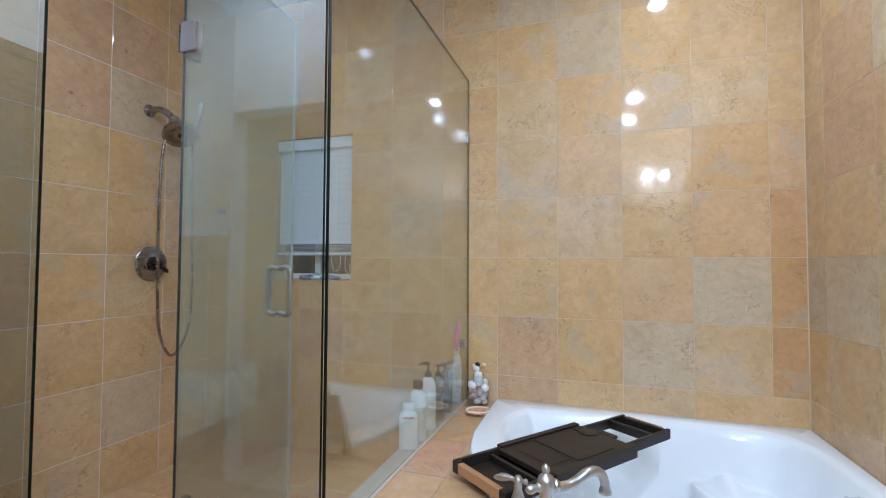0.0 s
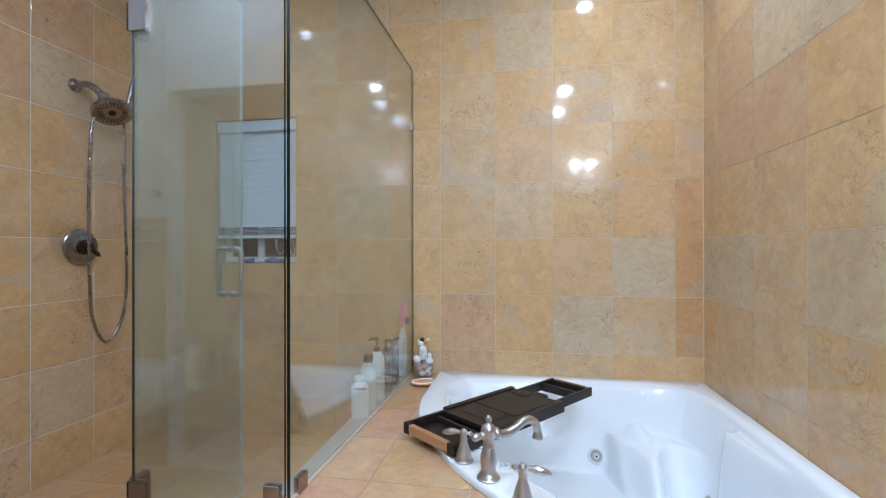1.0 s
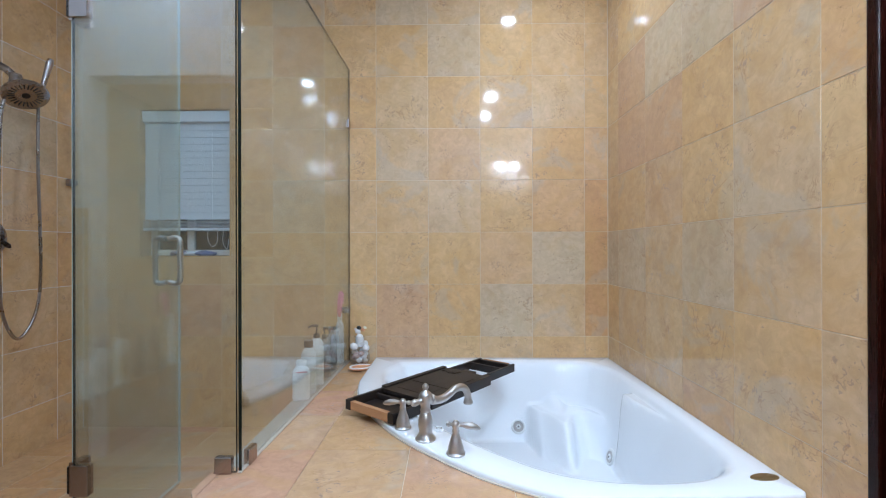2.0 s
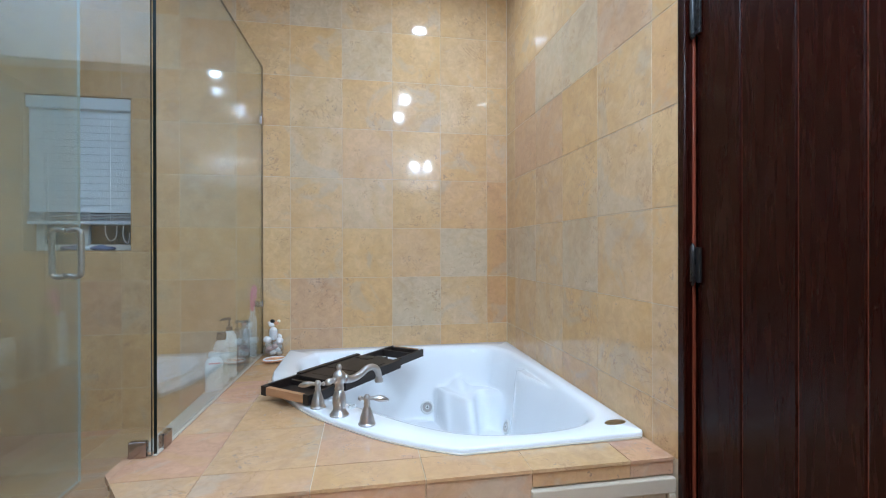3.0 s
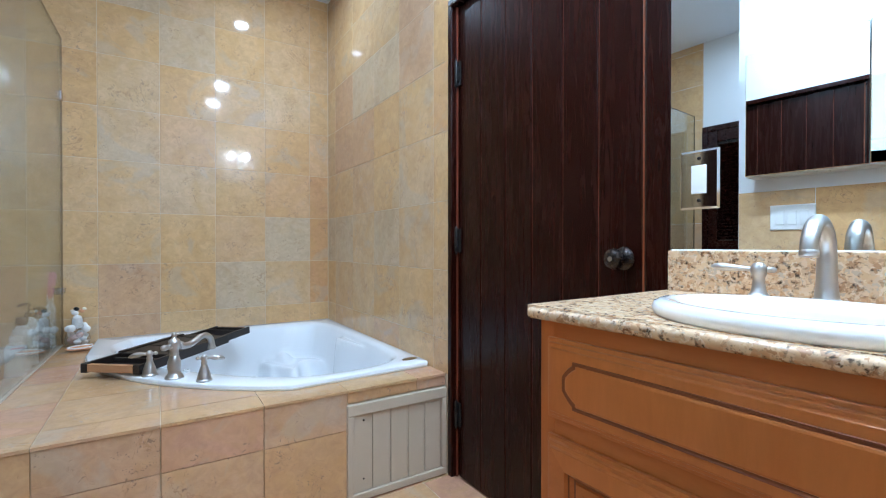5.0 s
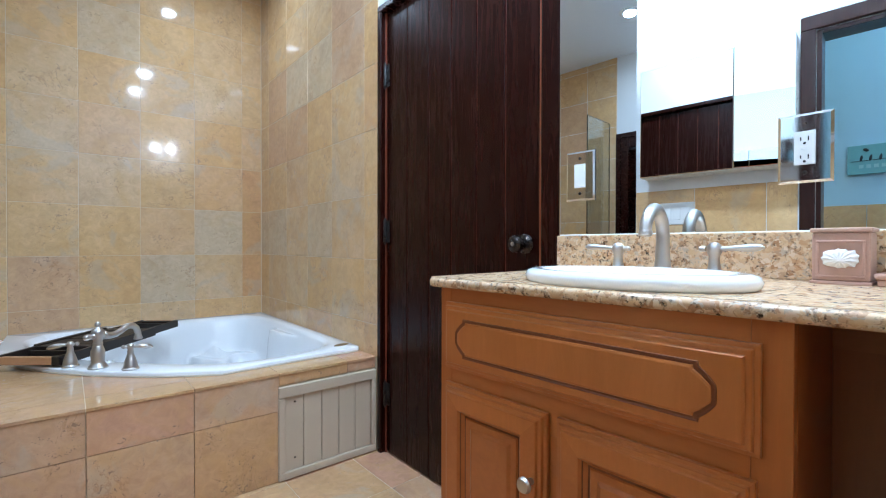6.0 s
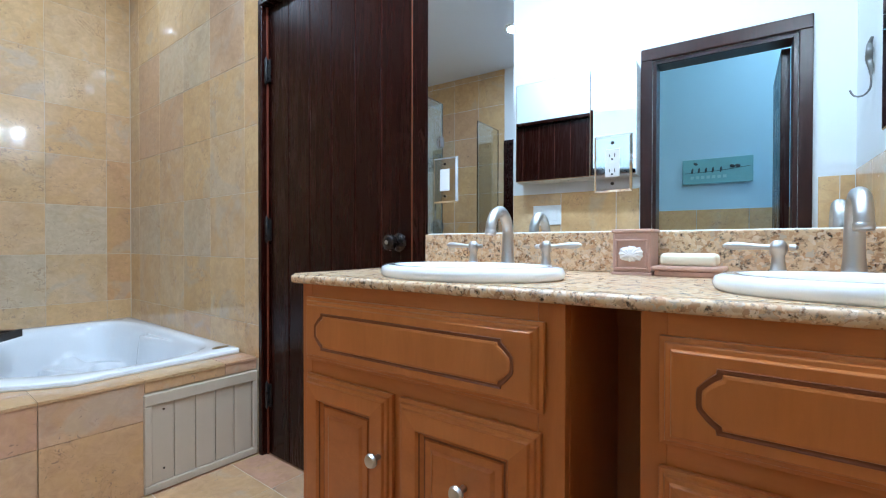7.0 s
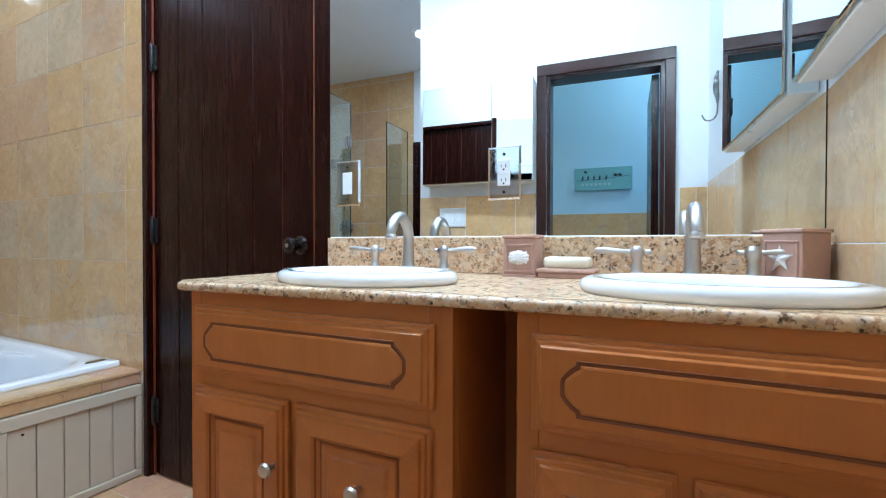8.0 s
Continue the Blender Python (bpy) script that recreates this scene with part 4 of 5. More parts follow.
        low = [(w - 0.021, -h), (w - 0.020, -h * 0.84), (w - 0.013, -h * 0.70), (w - 0.006, -h * 0.50), (w - 0.001, -h * 0.33), (w, -h * 0.2)]
        right = low + [(x, -y) for x, y in low[::-1]]
        return right + [(-x, -y) for x, y in right]
    bm = bmesh.new()
    loops = [[bm.verts.new((x, y, z)) for x, y in outline(k)] for k, z in ((-0.0024, 0.0213), (-0.0016, 0.0232), (0.0008, 0.0219))]
    for p, q in zip(loops, loops[1:]):
        for i in range(len(p)):
            bm.faces.new((p[i], p[(i + 1) % len(p)], q[(i + 1) % len(p)], q[i]))
    bm.faces.new(loops[-1])
    # raised rim coloured dark, in place of a recessed groove in shade
    part("groove", bm, GROOVESHADE, d, "dark brown groove line with painted shade round the panel")
    bm = bmesh.new()
    loops = [[bm.verts.new((x, y, z)) for x, y in outline(k)] for k, z in ((0.0034, 0.0214), (0.0048, 0.0235), (0.0080, 0.0243))]
    for p, q in zip(loops, loops[1:]):
        for i in range(len(p)):
            bm.faces.new((p[i], p[(i + 1) % len(p)], q[(i + 1) % len(p)], q[i]))
    bm.faces.new(loops[-1])
    part("raised_panel", bm, MAPLE, d)
    return d


def vanity_cabinet(y0, y1, label):
    """A base cabinet with one wide drawer front over two doors, between y0 and y1."""
    c = thing("vanity_cabinet", label, "cabinet", VROT, "vanity cabinets")
    z1 = COUNTER - 0.0195
    back = 0.44
    part("side", bx((FACE + 0.02, y0 - 0.018, 0.0), (back, y0, z1), 0.001), MAPLEUP, c)
    part("side", bx((FACE + 0.02, y1, 0.0), (back, y1 + 0.018, z1), 0.001), MAPLEUP, c)
    part("bottom", bx((FACE + 0.02, y1 + 0.0185, 0.10), (back, y0 - 0.0185, 0.118)), MAPLE, c)
    part("toe_kick", bx((FACE + 0.05, y1 + 0.0185, 0.0), (FACE + 0.065, y0 - 0.0185, 0.099)), MAPLE, c, "recessed toe kick")
    for lo, hi in (((y0 - 0.032, 0.10), (y0, z1)), ((y1, 0.10), (y1 + 0.042, z1))):
        part("stile", bx((FACE, lo[0], lo[1]), (FACE + 0.0198, hi[0], hi[1]), 0.001), MAPLEUP, c)
    mid = (y0 + y1) / 2
    for za, zb in ((0.10, 0.14), (0.64, 0.725), (0.835, z1)):
        part("rail", bx((FACE + 0.0004, y1 + 0.0422, za), (FACE + 0.0195, y0 - 0.0322, zb)), MAPLE, c)
    part("stile", bx((FACE + 0.0004, mid - 0.002, 0.1405), (FACE + 0.0195, mid + 0.038, 0.6395)), MAPLEUP, c)
    drawer_front(c, y0 - 0.024, y1 + (0.030 if y0 > -1 else 0.001), 0.707, 0.842)
    cabinet_door(c, y0 - 0.024, mid + 0.027, 0.125, 0.677, mid + 0.049)
    cabinet_door(c, mid + 0.008, y1 + 0.034, 0.125, 0.677, mid - 0.138 if y0 > -1 else mid - 0.036)
    return c


vanity_cabinet(-0.657, -1.256, "honey maple vanity cabinet with a routed drawer front")
vanity_cabinet(-1.357, RIGHT0 + 0.002, "honey maple vanity cabinet standing against the side wall")
part_gap = thing("vanity_filler", "recessed maple panel between the two cabinets", "panel", VROT)
part("panel", bx((0.24, -1.3565, 0.0), (0.258, -1.2565, 0.80)), MAPLEUP, part_gap)
part("rail", bx((0.232, -1.3565, 0.8), (0.258, -1.2565, 0.869)), MAPLE, part_gap)


def sink(c):
    s = thing("drop_in_sink", "white oval drop-in porcelain sink in the granite", "sink", VROT @ pose(c[0], c[1], COUNTER), "sinks")
    k = SRX / SRY
    prof = [(SRY - 0.022, -0.012), (SRY - 0.004, 0.0005), (SRY, 0.004), (SRY + 0.002, 0.012), (SRY - 0.002, 0.020), (SRY - 0.012, 0.0245), (SRY - 0.030, 0.0245), (SRY - 0.040, 0.018), (SRY - 0.046, 0.004), (SRY - 0.055, -0.05), (SRY - 0.10, -0.11), (0.06, -0.135), (0.022, -0.14), (0.020, -0.142)]
    bm = lathe(prof[:-1], 56, sx=k)
    part("bowl", bm, PORCELAIN, s, smooth="all")
    part("drain", lathe([(0, -0.1385), (0.021, -0.1385), (0.022, -0.137), (0.016, -0.136), (0, -0.1362)], 20), NICKEL, s, "brushed nickel drain", True)
    return s


for c in SINKS:
    sink(c)


def basin_tap(at):
    """A widespread basin tap: arched spout and two lever handles, standing on the counter."""
    t = thing("basin_faucet", "brushed nickel widespread faucet with lever handles", "faucet", at, "basin faucets")
    prof = [(0, 0.0), (0.026, 0.0), (0.0265, 0.005), (0.022, 0.010), (0.018, 0.016), (0.0155, 0.04), (0.0145, 0.075)]
    part("base", lathe(prof, 24), NICKEL, t, smooth=True)
    pts = curve_pts([(0, 0, 0.07), (0.0, 0, 0.10), (-0.010, 0, 0.128), (-0.036, 0, 0.148), (-0.066, 0, 0.142), (-0.086, 0, 0.118), (-0.091, 0, 0.100)], 6)
    n = len(pts) - 1
    part("spout", tube(pts, [0.0145 - 0.002 * i / n for i in range(n + 1)], 18), NICKEL, t, smooth=True)
    part("aerator", lathe([(0, 0.0), (0.0125, 0.0), (0.014, 0.003), (0.014, 0.010), (0.0125, 0.012), (0, 0.012)], 20), NICKEL, t, smooth=True, at=pose(-0.091, 0, 0.089, 0, 8, 0))
    for sgn in (-1, 1):
        h = part("handle", lathe([(0, 0.0), (0.023, 0.0), (0.0235, 0.005), (0.018, 0.010), (0.013, 0.018), (0.0105, 0.034), (0.0098, 0.046), (0.0125, 0.050), (0.0145, 0.058), (0.0135, 0.067), (0.008, 0.074), (0, 0.075)], 22), NICKEL, t, smooth=True, at=pose(0.0, 0.105 * sgn, 0))
        lv = [(0, -0.016 * sgn, 0.061), (0, -0.026 * sgn, 0.061), (0, -0.030 * sgn, 0.061)]
        part("tip", tube(lv, [0.006, 0.006, 0.002], 12), NICKEL, h, smooth=True)
        lv = [(0, 0.010 * sgn, 0.061), (0, 0.024 * sgn, 0.062), (0, 0.045 * sgn, 0.063), (0, 0.065 * sgn, 0.064), (0, 0.080 * sgn, 0.0645), (0, 0.088 * sgn, 0.0645)]
        part("lever", tube(lv, [0.0055, 0.005, 0.0065, 0.0085, 0.007, 0.002], 14), NICKEL, h, smooth=True)
    return t


basin_tap(VROT @ pose(BACK - 0.085, -0.945, COUNTER))
basin_tap(VROT @ pose(BACK - 0.085, -1.612, COUNTER))


# ---- tub fittings ----
def tub_spout(at):
    t = thing("tub_spout", "brushed nickel roman tub spout on the tub rim", "faucet", at)
    prof = [(0, 0.0), (0.034, 0.0), (0.035, 0.006), (0.031, 0.010), (0.030, 0.014), (0.025, 0.020), (0.0215, 0.03), (0.0245, 0.052), (0.0235, 0.075), (0.0165, 0.098), (0.0155, 0.100), (0.0175, 0.104), (0.0175, 0.108), (0.0155, 0.112), (0.0165, 0.130), (0.0215, 0.145), (0.0225, 0.155), (0.0185, 0.168), (0.009, 0.175), (0.0075, 0.180), (0.0105, 0.186), (0.010, 0.193), (0.0045, 0.201), (0, 0.202)]
    part("body", lathe([(r, z * 0.93) for r, z in prof], 30), NICKEL, t, smooth=True)
    pts = curve_pts([(0.014, 0, 0.130), (0.040, 0, 0.122), (0.072, 0, 0.121), (0.102, 0, 0.130), (0.130, 0, 0.143), (0.158, 0, 0.144), (0.180, 0, 0.131), (0.190, 0, 0.110), (0.192, 0, 0.098)], 5)
    n = len(pts) - 1
    part("spout", tube(pts, [0.0135 - 0.001 * i / n for i in range(n + 1)], 18), NICKEL, t, smooth=True)
    part("collar", lathe([(0.0155, 0), (0.0175, 0.004), (0.0175, 0.010), (0.015, 0.014)], 20), NICKEL, t, smooth=True, at=basis((0.022, 0, 0.128), (0, 1, 0), (0, 0, 1)))
    part("nozzle", lathe([(0, 0.0), (0.016, 0.0), (0.0175, 0.004), (0.0165, 0.009), (0.013, 0.018), (0.0125, 0.024)], 20), NICKEL, t, smooth=True, at=pose(0.192, 0, 0.078))
    part("finial", lathe([(0.011, 0), (0.0125, 0.006), (0.0085, 0.012), (0.010, 0.018), (0.0125, 0.028), (0.010, 0.038), (0.004, 0.043), (0, 0.0435)], 18), NICKEL, t, smooth=True, at=basis((-0.016, 0, 0.132), (0, -1, 0), (0, 0, 1)))
    return t


def tub_handle(at):
    t = thing("lever_valve", "brushed nickel lever valve on the tub rim", "faucet handle", at, "tub handles")
    prof = [(0, 0.0), (0.029, 0.0), (0.030, 0.006), (0.026, 0.010), (0.0255, 0.014), (0.0235, 0.026), (0.017, 0.046), (0.0115, 0.062), (0.0105, 0.068), (0.012, 0.072), (0.0095, 0.080), (0.0125, 0.088), (0.0125, 0.096), (0.007, 0.103), (0, 0.1035)]
    part("body", lathe(prof, 26), NICKEL, t, smooth=True)
    part("lever", tube([(0.010, 0, 0.090), (0.022, 0, 0.091), (0.034, 0, 0.090), (0.050, 0, 0.087), (0.066, 0, 0.083), (0.076, 0, 0.080)], [0.006, 0.007, 0.0105, 0.0115, 0.008, 0.002], 16), NICKEL, t, smooth=True)
    part("tip", tube([(-0.010, 0, 0.091), (-0.015, 0, 0.0915), (-0.021, 0, 0.092), (-0.027, 0, 0.093), (-0.030, 0, 0.0935)], [0.005, 0.0045, 0.0085, 0.007, 0.002], 14), NICKEL, t, smooth=True)
    return t


tub_spout(pose(-0.555, 0.862, RIM - 0.001, 0, 0, 40))
h1 = tub_handle(pose(-0.64, 0.958, RIM - 0.001, 0, 0, 165))
copy_thing(h1, pose(-0.456, 0.756, RIM - 0.001, 0, 0, -2))

from mathutils.bvhtree import BVHTree
shell = next(o for o in tub.children if o.name.startswith("shell"))
tree = BVHTree.FromPolygons([v.co[:] for v in shell.data.vertices], [p.vertices[:] for p in shell.data.polygons])


def on_shell(x, y, z, toward):
    place, normal, _, _ = tree.find_nearest(Vector((x, y, z)))
    if normal.dot(Vector(toward) - place) < 0:
        normal = -normal
    m = normal.to_track_quat("Z", "Y").to_matrix().to_4x4()
    m.translation = place
    return m


jet("whirlpool_jet", on_shell(-0.097, 1.831, 0.124, (-0.2, 1.2, 0.6)), 0.040, "white and metal whirlpool jet in the tub wall")
jet("whirlpool_jet", on_shell(0.302, 1.54, 0.091, (-0.3, 1.1, 0.6)), 0.040, "white and metal whirlpool jet beside the tub seat")
jet("overflow_button", on_shell(-0.512, 0.938, 0.46, (-0.5, 1.0, 0.9)), 0.016, "small metal air button under the spout")
badge = thing("oval_badge", "brass coloured oval plate on the tub rim", "badge", pose(0.395, 0.62, RIM - 0.001, 0, 0, 8))
part("plate", lathe([(0, 0), (0.042, 0), (0.042, 0.002), (0.038, 0.004), (0, 0.0042)], 28, sy=0.45), plain("old_brass", (0.30, 0.22, 0.12), 0.35, 0.9, amount=0.2), badge, smooth=True)


def bath_tray():
    """A sliding bath caddy laid across the tub."""
    L, Wd = 0.88, 0.265
    ang = math.degrees(math.atan2(0.69, 0.55))
    m = pose(-0.772, 1.052, RIM + 0.001, 0, 0, ang)
    t = thing("bath_tray", "espresso bamboo bath caddy lying across the tub", "bath tray", m)
    h = Wd / 2
    def p(name, lo, hi, mat=TRAYWOOD, label="", bev=0.002):
        part(name, bx(lo, hi, bev, seg=2), mat, t, label)
    # two long side rails at each end, each end bar with pale bamboo
    p("rail", (0, h - 0.014, 0.004), (0.34, h, 0.045))
    p("rail", (0, -h, 0.004), (0.34, -h + 0.014, 0.045))
    p("end_bar", (-0.012, -h + 0.03, 0.010), (0.010, h - 0.03, 0.042), TRAYEND, "pale bamboo end grip")
    p("end_cap", (-0.012, h - 0.0295, 0.006), (0.010, h, 0.045))
    p("end_cap", (-0.012, -h, 0.006), (0.010, -h + 0.0295, 0.045))
    p("base", (0.0105, -h + 0.0145, 0.006), (0.26, h - 0.0145, 0.012))
    p("cross_bar", (0.135, -h + 0.0145, 0.0125), (0.15, h - 0.0145, 0.034))
    # middle board with its reading panel
    hc = h - 0.002
    p("middle_board", (0.175, -hc + 0.014, 0.026), (0.605, hc - 0.014, 0.044))
    p("middle_rail", (0.19, hc - 0.0135, 0.006), (0.606, hc + 0.012, 0.050))
    p("middle_rail", (0.19, -hc - 0.012, 0.006), (0.606, -hc + 0.0135, 0.050))
    p("panel", (0.225, -hc + 0.05, 0.0442), (0.33, hc - 0.05, 0.0455), bev=0.0005)
    p("book_rest", (0.335, -hc + 0.025, 0.0445), (0.52, hc - 0.025, 0.0468), bev=0.001)
    p("glass_slot", (0.545, 0.015, 0.0445), (0.60, hc - 0.03, 0.0475), bev=0.001)
    part("cup_ring", lathe([(0.032, 0.0445), (0.038, 0.0445), (0.038, 0.0465), (0.032, 0.0465), (0.032, 0.0445)][:4], 26), TRAYWOOD, t, smooth=True, at=Matrix.Translation((0.572, 0.045, 0.0002)))
    # far end: open frame and a soap compartment
    h2 = 0.108
    p("rail", (0.60, h2 - 0.014, 0.004), (L, h2, 0.043))
    p("rail", (0.60, -h2, 0.004), (L, -h2 + 0.014, 0.043))
    p("cross_bar", (0.772, -h2 + 0.0145, 0.004), (0.785, h2 - 0.0145, 0.040))
    p("cross_bar", (0.606, -h2 + 0.0145, 0.022), (0.616, h2 - 0.0145, 0.040))
    p("cross_bar", (0.6165, -0.03, 0.028), (0.65, 0.035, 0.040))
    p("base", (0.7855, -h2 + 0.0145, 0.006), (0.858, h2 - 0.0145, 0.012))
    p("end_bar", (0.8585, -h2 + 0.0145, 0.006), (L, h2 - 0.0145, 0.038))
    p("grip", (L - 0.010, -h2 + 0.03, 0.0385), (L - 0.001, h2 - 0.03, 0.043), TRAYEND, "pale bamboo edge")
    return t


bath_tray()

# ---- things on the deck ----
jar = thing("shell_jar", "clear glass jar filled with white and pink shells", "jar", pose(-0.985, 1.925, DECK))
part("glass", lathe([(0.030, 0.002), (0.045, 0.004), (0.055, 0.022), (0.058, 0.045), (0.052, 0.07), (0.036, 0.092), (0.026, 0.105), (0.026, 0.150), (0.030, 0.158)], 26), CLEARPLASTIC, jar, smooth=True)
rj = random.Random(4)
for i in range(13):
    a, z = i * 2.4, 0.022 + 0.0045 * i
    r = 0.030
    bm = bmesh.new()
    bmesh.ops.create_icosphere(bm, subdivisions=2, radius=rj.uniform(0.016, 0.021), matrix=Matrix.Diagonal((1, 1, 0.85, 1)))
    part("shell", bm, (SHELL, PINKSHELL, STARWHITE)[i % 3], jar, "", True, at=pose(r * math.cos(a), r * math.sin(a), z))
for i in range(4):
    a = i * 1.571 - 0.5
    bm = bmesh.new()
    bmesh.ops.create_icosphere(bm, subdivisions=2, radius=0.020)
    part("shell", bm, STARWHITE, jar, "white ball shell", True, at=pose(0.046 * math.cos(a), 0.046 * math.sin(a), 0.098 + 0.010 * (i % 2)))
part("neck_filling", lathe([(0.012, 0.10), (0.023, 0.105), (0.023, 0.148), (0.018, 0.165), (0.010, 0.172), (0, 0.173)], 18), STARWHITE, jar, "white coral in the neck", True)
for x, y, z, r, mm in ((-0.010, 0.0, 0.186, 0.017, STARWHITE), (-0.004, 0.0, 0.208, 0.014, BLACK), (0.018, 0, 0.196, 0.013, SHELLRED), (0.030, 0.002, 0.208, 0.010, SOAP), (-0.022, 0.004, 0.198, 0.010, SHELL)):
    bm = bmesh.new()
    bmesh.ops.create_icosphere(bm, subdivisions=2, radius=r, matrix=Matrix.Diagonal((1, 0.8, 0.8, 1)))
    part("top_shell", bm, mm, jar, smooth=True, at=pose(x, y, z, 0, 20, 0))

sd = thing("scallop_shell", "flat orange and white scallop shell on the deck", "shell", pose(-0.955, 1.80, DECK, 0, 0, 25) @ Matrix.Diagonal((1.3, 1.3, 1.15, 1)))
bm = bmesh.new()
n = 33
tops = []
for i in range(n):
    a = math.pi * (0.08 + 1.84 * i / (n - 1))
    r = 0.058 * (0.85 + 0.15 * abs(math.cos(a / 2))) + 0.003 * math.cos(i * math.pi)
    for k in range(7):
        q = k / 6
        tops.append(bm.verts.new((r * q * math.cos(a), r * q * math.sin(a) * 0.75, 0.002 + 0.014 * math.sin(q * 2.4) + 0.0016 * q * math.cos(i * math.pi))))
for i in range(n - 1):
    for k in range(6):
        a = i * 7 + k
        bm.faces.new((tops[a], tops[a + 1], tops[a + 8], tops[a + 7]))
bmesh.ops.remove_doubles(bm, verts=bm.verts, dist=1e-5)
bmesh.ops.solidify(bm, geom=bm.faces[:], thickness=0.002)
part("valve", bm, SHELLRED, sd, smooth=True)
part("rim_band", tube([(0.044 * math.cos(a), 0.034 * math.sin(a), 0.016) for a in [math.pi * (0.1 + 1.8 * i / 20) for i in range(21)]], 0.0035, 6), STARWHITE, sd, "white growth band", True)


def bottle(at, h, r, flat, cap, mat, label, pump=False, band=None):
    b = thing("toiletry_bottle", label, "bottle", at, "bottles on the shower ledge")
    body = h * (0.78 if pump else 0.86)
    prof = [(0, 0), (r * 0.92, 0.0), (r, 0.006), (r, body * 0.80), (r * 0.9, body * 0.90), (r * 0.5, body * 0.985), (r * 0.36, body)]
    part("body", lathe(prof, 24, sy=flat), mat, b, smooth=True)
    if pump:
        part("collar", lathe([(r * 0.42, body), (r * 0.44, body + 0.004), (r * 0.42, body + 0.018), (0.006, body + 0.022)], 18), cap, b, smooth=True)
        part("stem", tube([(0, 0, body + 0.02), (0, 0, h - 0.008)], 0.004, 8), cap, b, smooth=True)
        part("nozzle", tube([(-0.008, 0, h - 0.006), (0.012, 0, h - 0.004), (0.034, 0, h - 0.008), (0.040, 0, h - 0.014)], [0.008, 0.008, 0.005, 0.004], 10), cap, b, smooth=True)
    else:
        part("cap", lathe([(r * 0.40, body), (r * 0.62, body + 0.002), (r * 0.62, h - 0.004), (r * 0.55, h), (0, h)], 20, sy=flat), cap, b, smooth=True)
    if band is not None:
        z0 = body * 0.22
        lab = part("paper_label", lathe([(r * 1.008, z0), (r * 1.008, body * 0.66)], 24, sy=flat * 1.01), band, b, "pale printed label", True)
        for k in range(4):
            part("print_bar", bx((-r * 0.45, -r * flat * 1.03 - 0.001, z0 + body * (0.08 + 0.08 * k)), (r * (0.4 - 0.12 * (k % 2)), -r * flat * 0.90, z0 + body * (0.08 + 0.08 * k) + 0.005)), SEAL, lab)
    return b


CREAM = plain("pale_bottle", (0.85, 0.87, 0.86), 0.28, grain=12, amount=0.03, relief=0.0)
PAPER = plain("label_paper", (0.66, 0.68, 0.62), 0.5, grain=60, amount=0.12)
DARKCAP = plain("dark_cap", (0.045, 0.035, 0.03), 0.3)
GREYB = plain("smoky_bottle", (0.20, 0.20, 0.20), 0.2, grain=12, amount=0.2, relief=0.0)
b1 = bottle(pose(-1.116, 1.305, DECK + 0.007, 0, 0, 20), 0.170, 0.036, 0.55, CREAM, CREAM, "white flat lotion bottle with a red mark")
part("red_mark", bx((-0.020, -0.0215, 0.118), (0.022, -0.0188, 0.124), 0.0005), plain("red_print", (0.6, 0.08, 0.06), 0.4), b1, "red printed stroke")
bottle(pose(-1.115, 1.405, DECK + 0.007, 0, 0, -30), 0.235, 0.036, 0.85, DARKCAP, CREAM, "white bottle with a dark cap and label", False, PAPER)
bottle(pose(-1.114, 1.525, DECK + 0.007, 0, 0, 200), 0.285, 0.034, 0.85, DARKCAP, CREAM, "white pump bottle with a dark pump", True, PAPER)
bottle(pose(-1.110, 1.65, DECK + 0.007, 0, 0, 40), 0.250, 0.031, 0.9, DARKCAP, GREYB, "smoky grey pump bottle", True)
bottle(pose(-1.106, 1.77, DECK + 0.007), 0.235, 0.028, 0.8, GREYB, GREYB, "slim smoky grey bottle on the ledge")
bottle(pose(-1.100, 1.93, DECK + 0.007), 0.285, 0.024, 0.7, CREAM, PLASTIC, "tall pale tube standing on its cap")

brush = thing("pink_brush", "pink plastic brush hanging in a holder on the glass", "brush", pose(-1.095, 1.90, 0.715, 0, 3, 0))
part("handle", tube([(0, 0, 0.0), (0, 0, 0.02), (0, 0, 0.06), (0.002, 0, 0.10), (0.003, 0, 0.135), (0.003, 0, 0.145)], [0.008, 0.012, 0.015, 0.0165, 0.013, 0.004], 14), PINK, brush, smooth=True)
part("bristle_pad", bx((0.006, -0.010, 0.07), (0.019, 0.010, 0.13), 0.004, seg=2), PINK, brush)
cup = thing("suction_holder", "clear plastic suction holder on the glass", "holder", pose(-1.055, 1.90, 0.735))
part("cup", lathe([(0.012, 0.0), (0.022, 0.004), (0.026, 0.03), (0.027, 0.034)], 20), CLEARPLASTIC, cup, smooth=True)
part("pad", lathe([(0.004, -0.004), (0.020, 0.0), (0.012, 0.006), (0.006, 0.012), (0, 0.013)], 18), CLEARPLASTIC, cup, smooth=True, at=basis((-0.012, 0, 0.016), (0, 1, 0), (0, 0, 1)))

# ---- shower fittings ----
VY, VZ = 1.445, 1.152
valve = thing("shower_valve", "round brushed nickel shower valve on the tiled wall", "shower valve", basis((WEST, VY, VZ), (0, 1, 0), (0, 0, 1)))
part("escutcheon", lathe([(0, 0), (0.090, 0), (0.092, 0.005), (0.088, 0.010), (0.070, 0.014), (0.060, 0.012), (0.040, 0.016), (0.034, 0.020)], 40), SHOWERMETAL, valve, smooth=True)
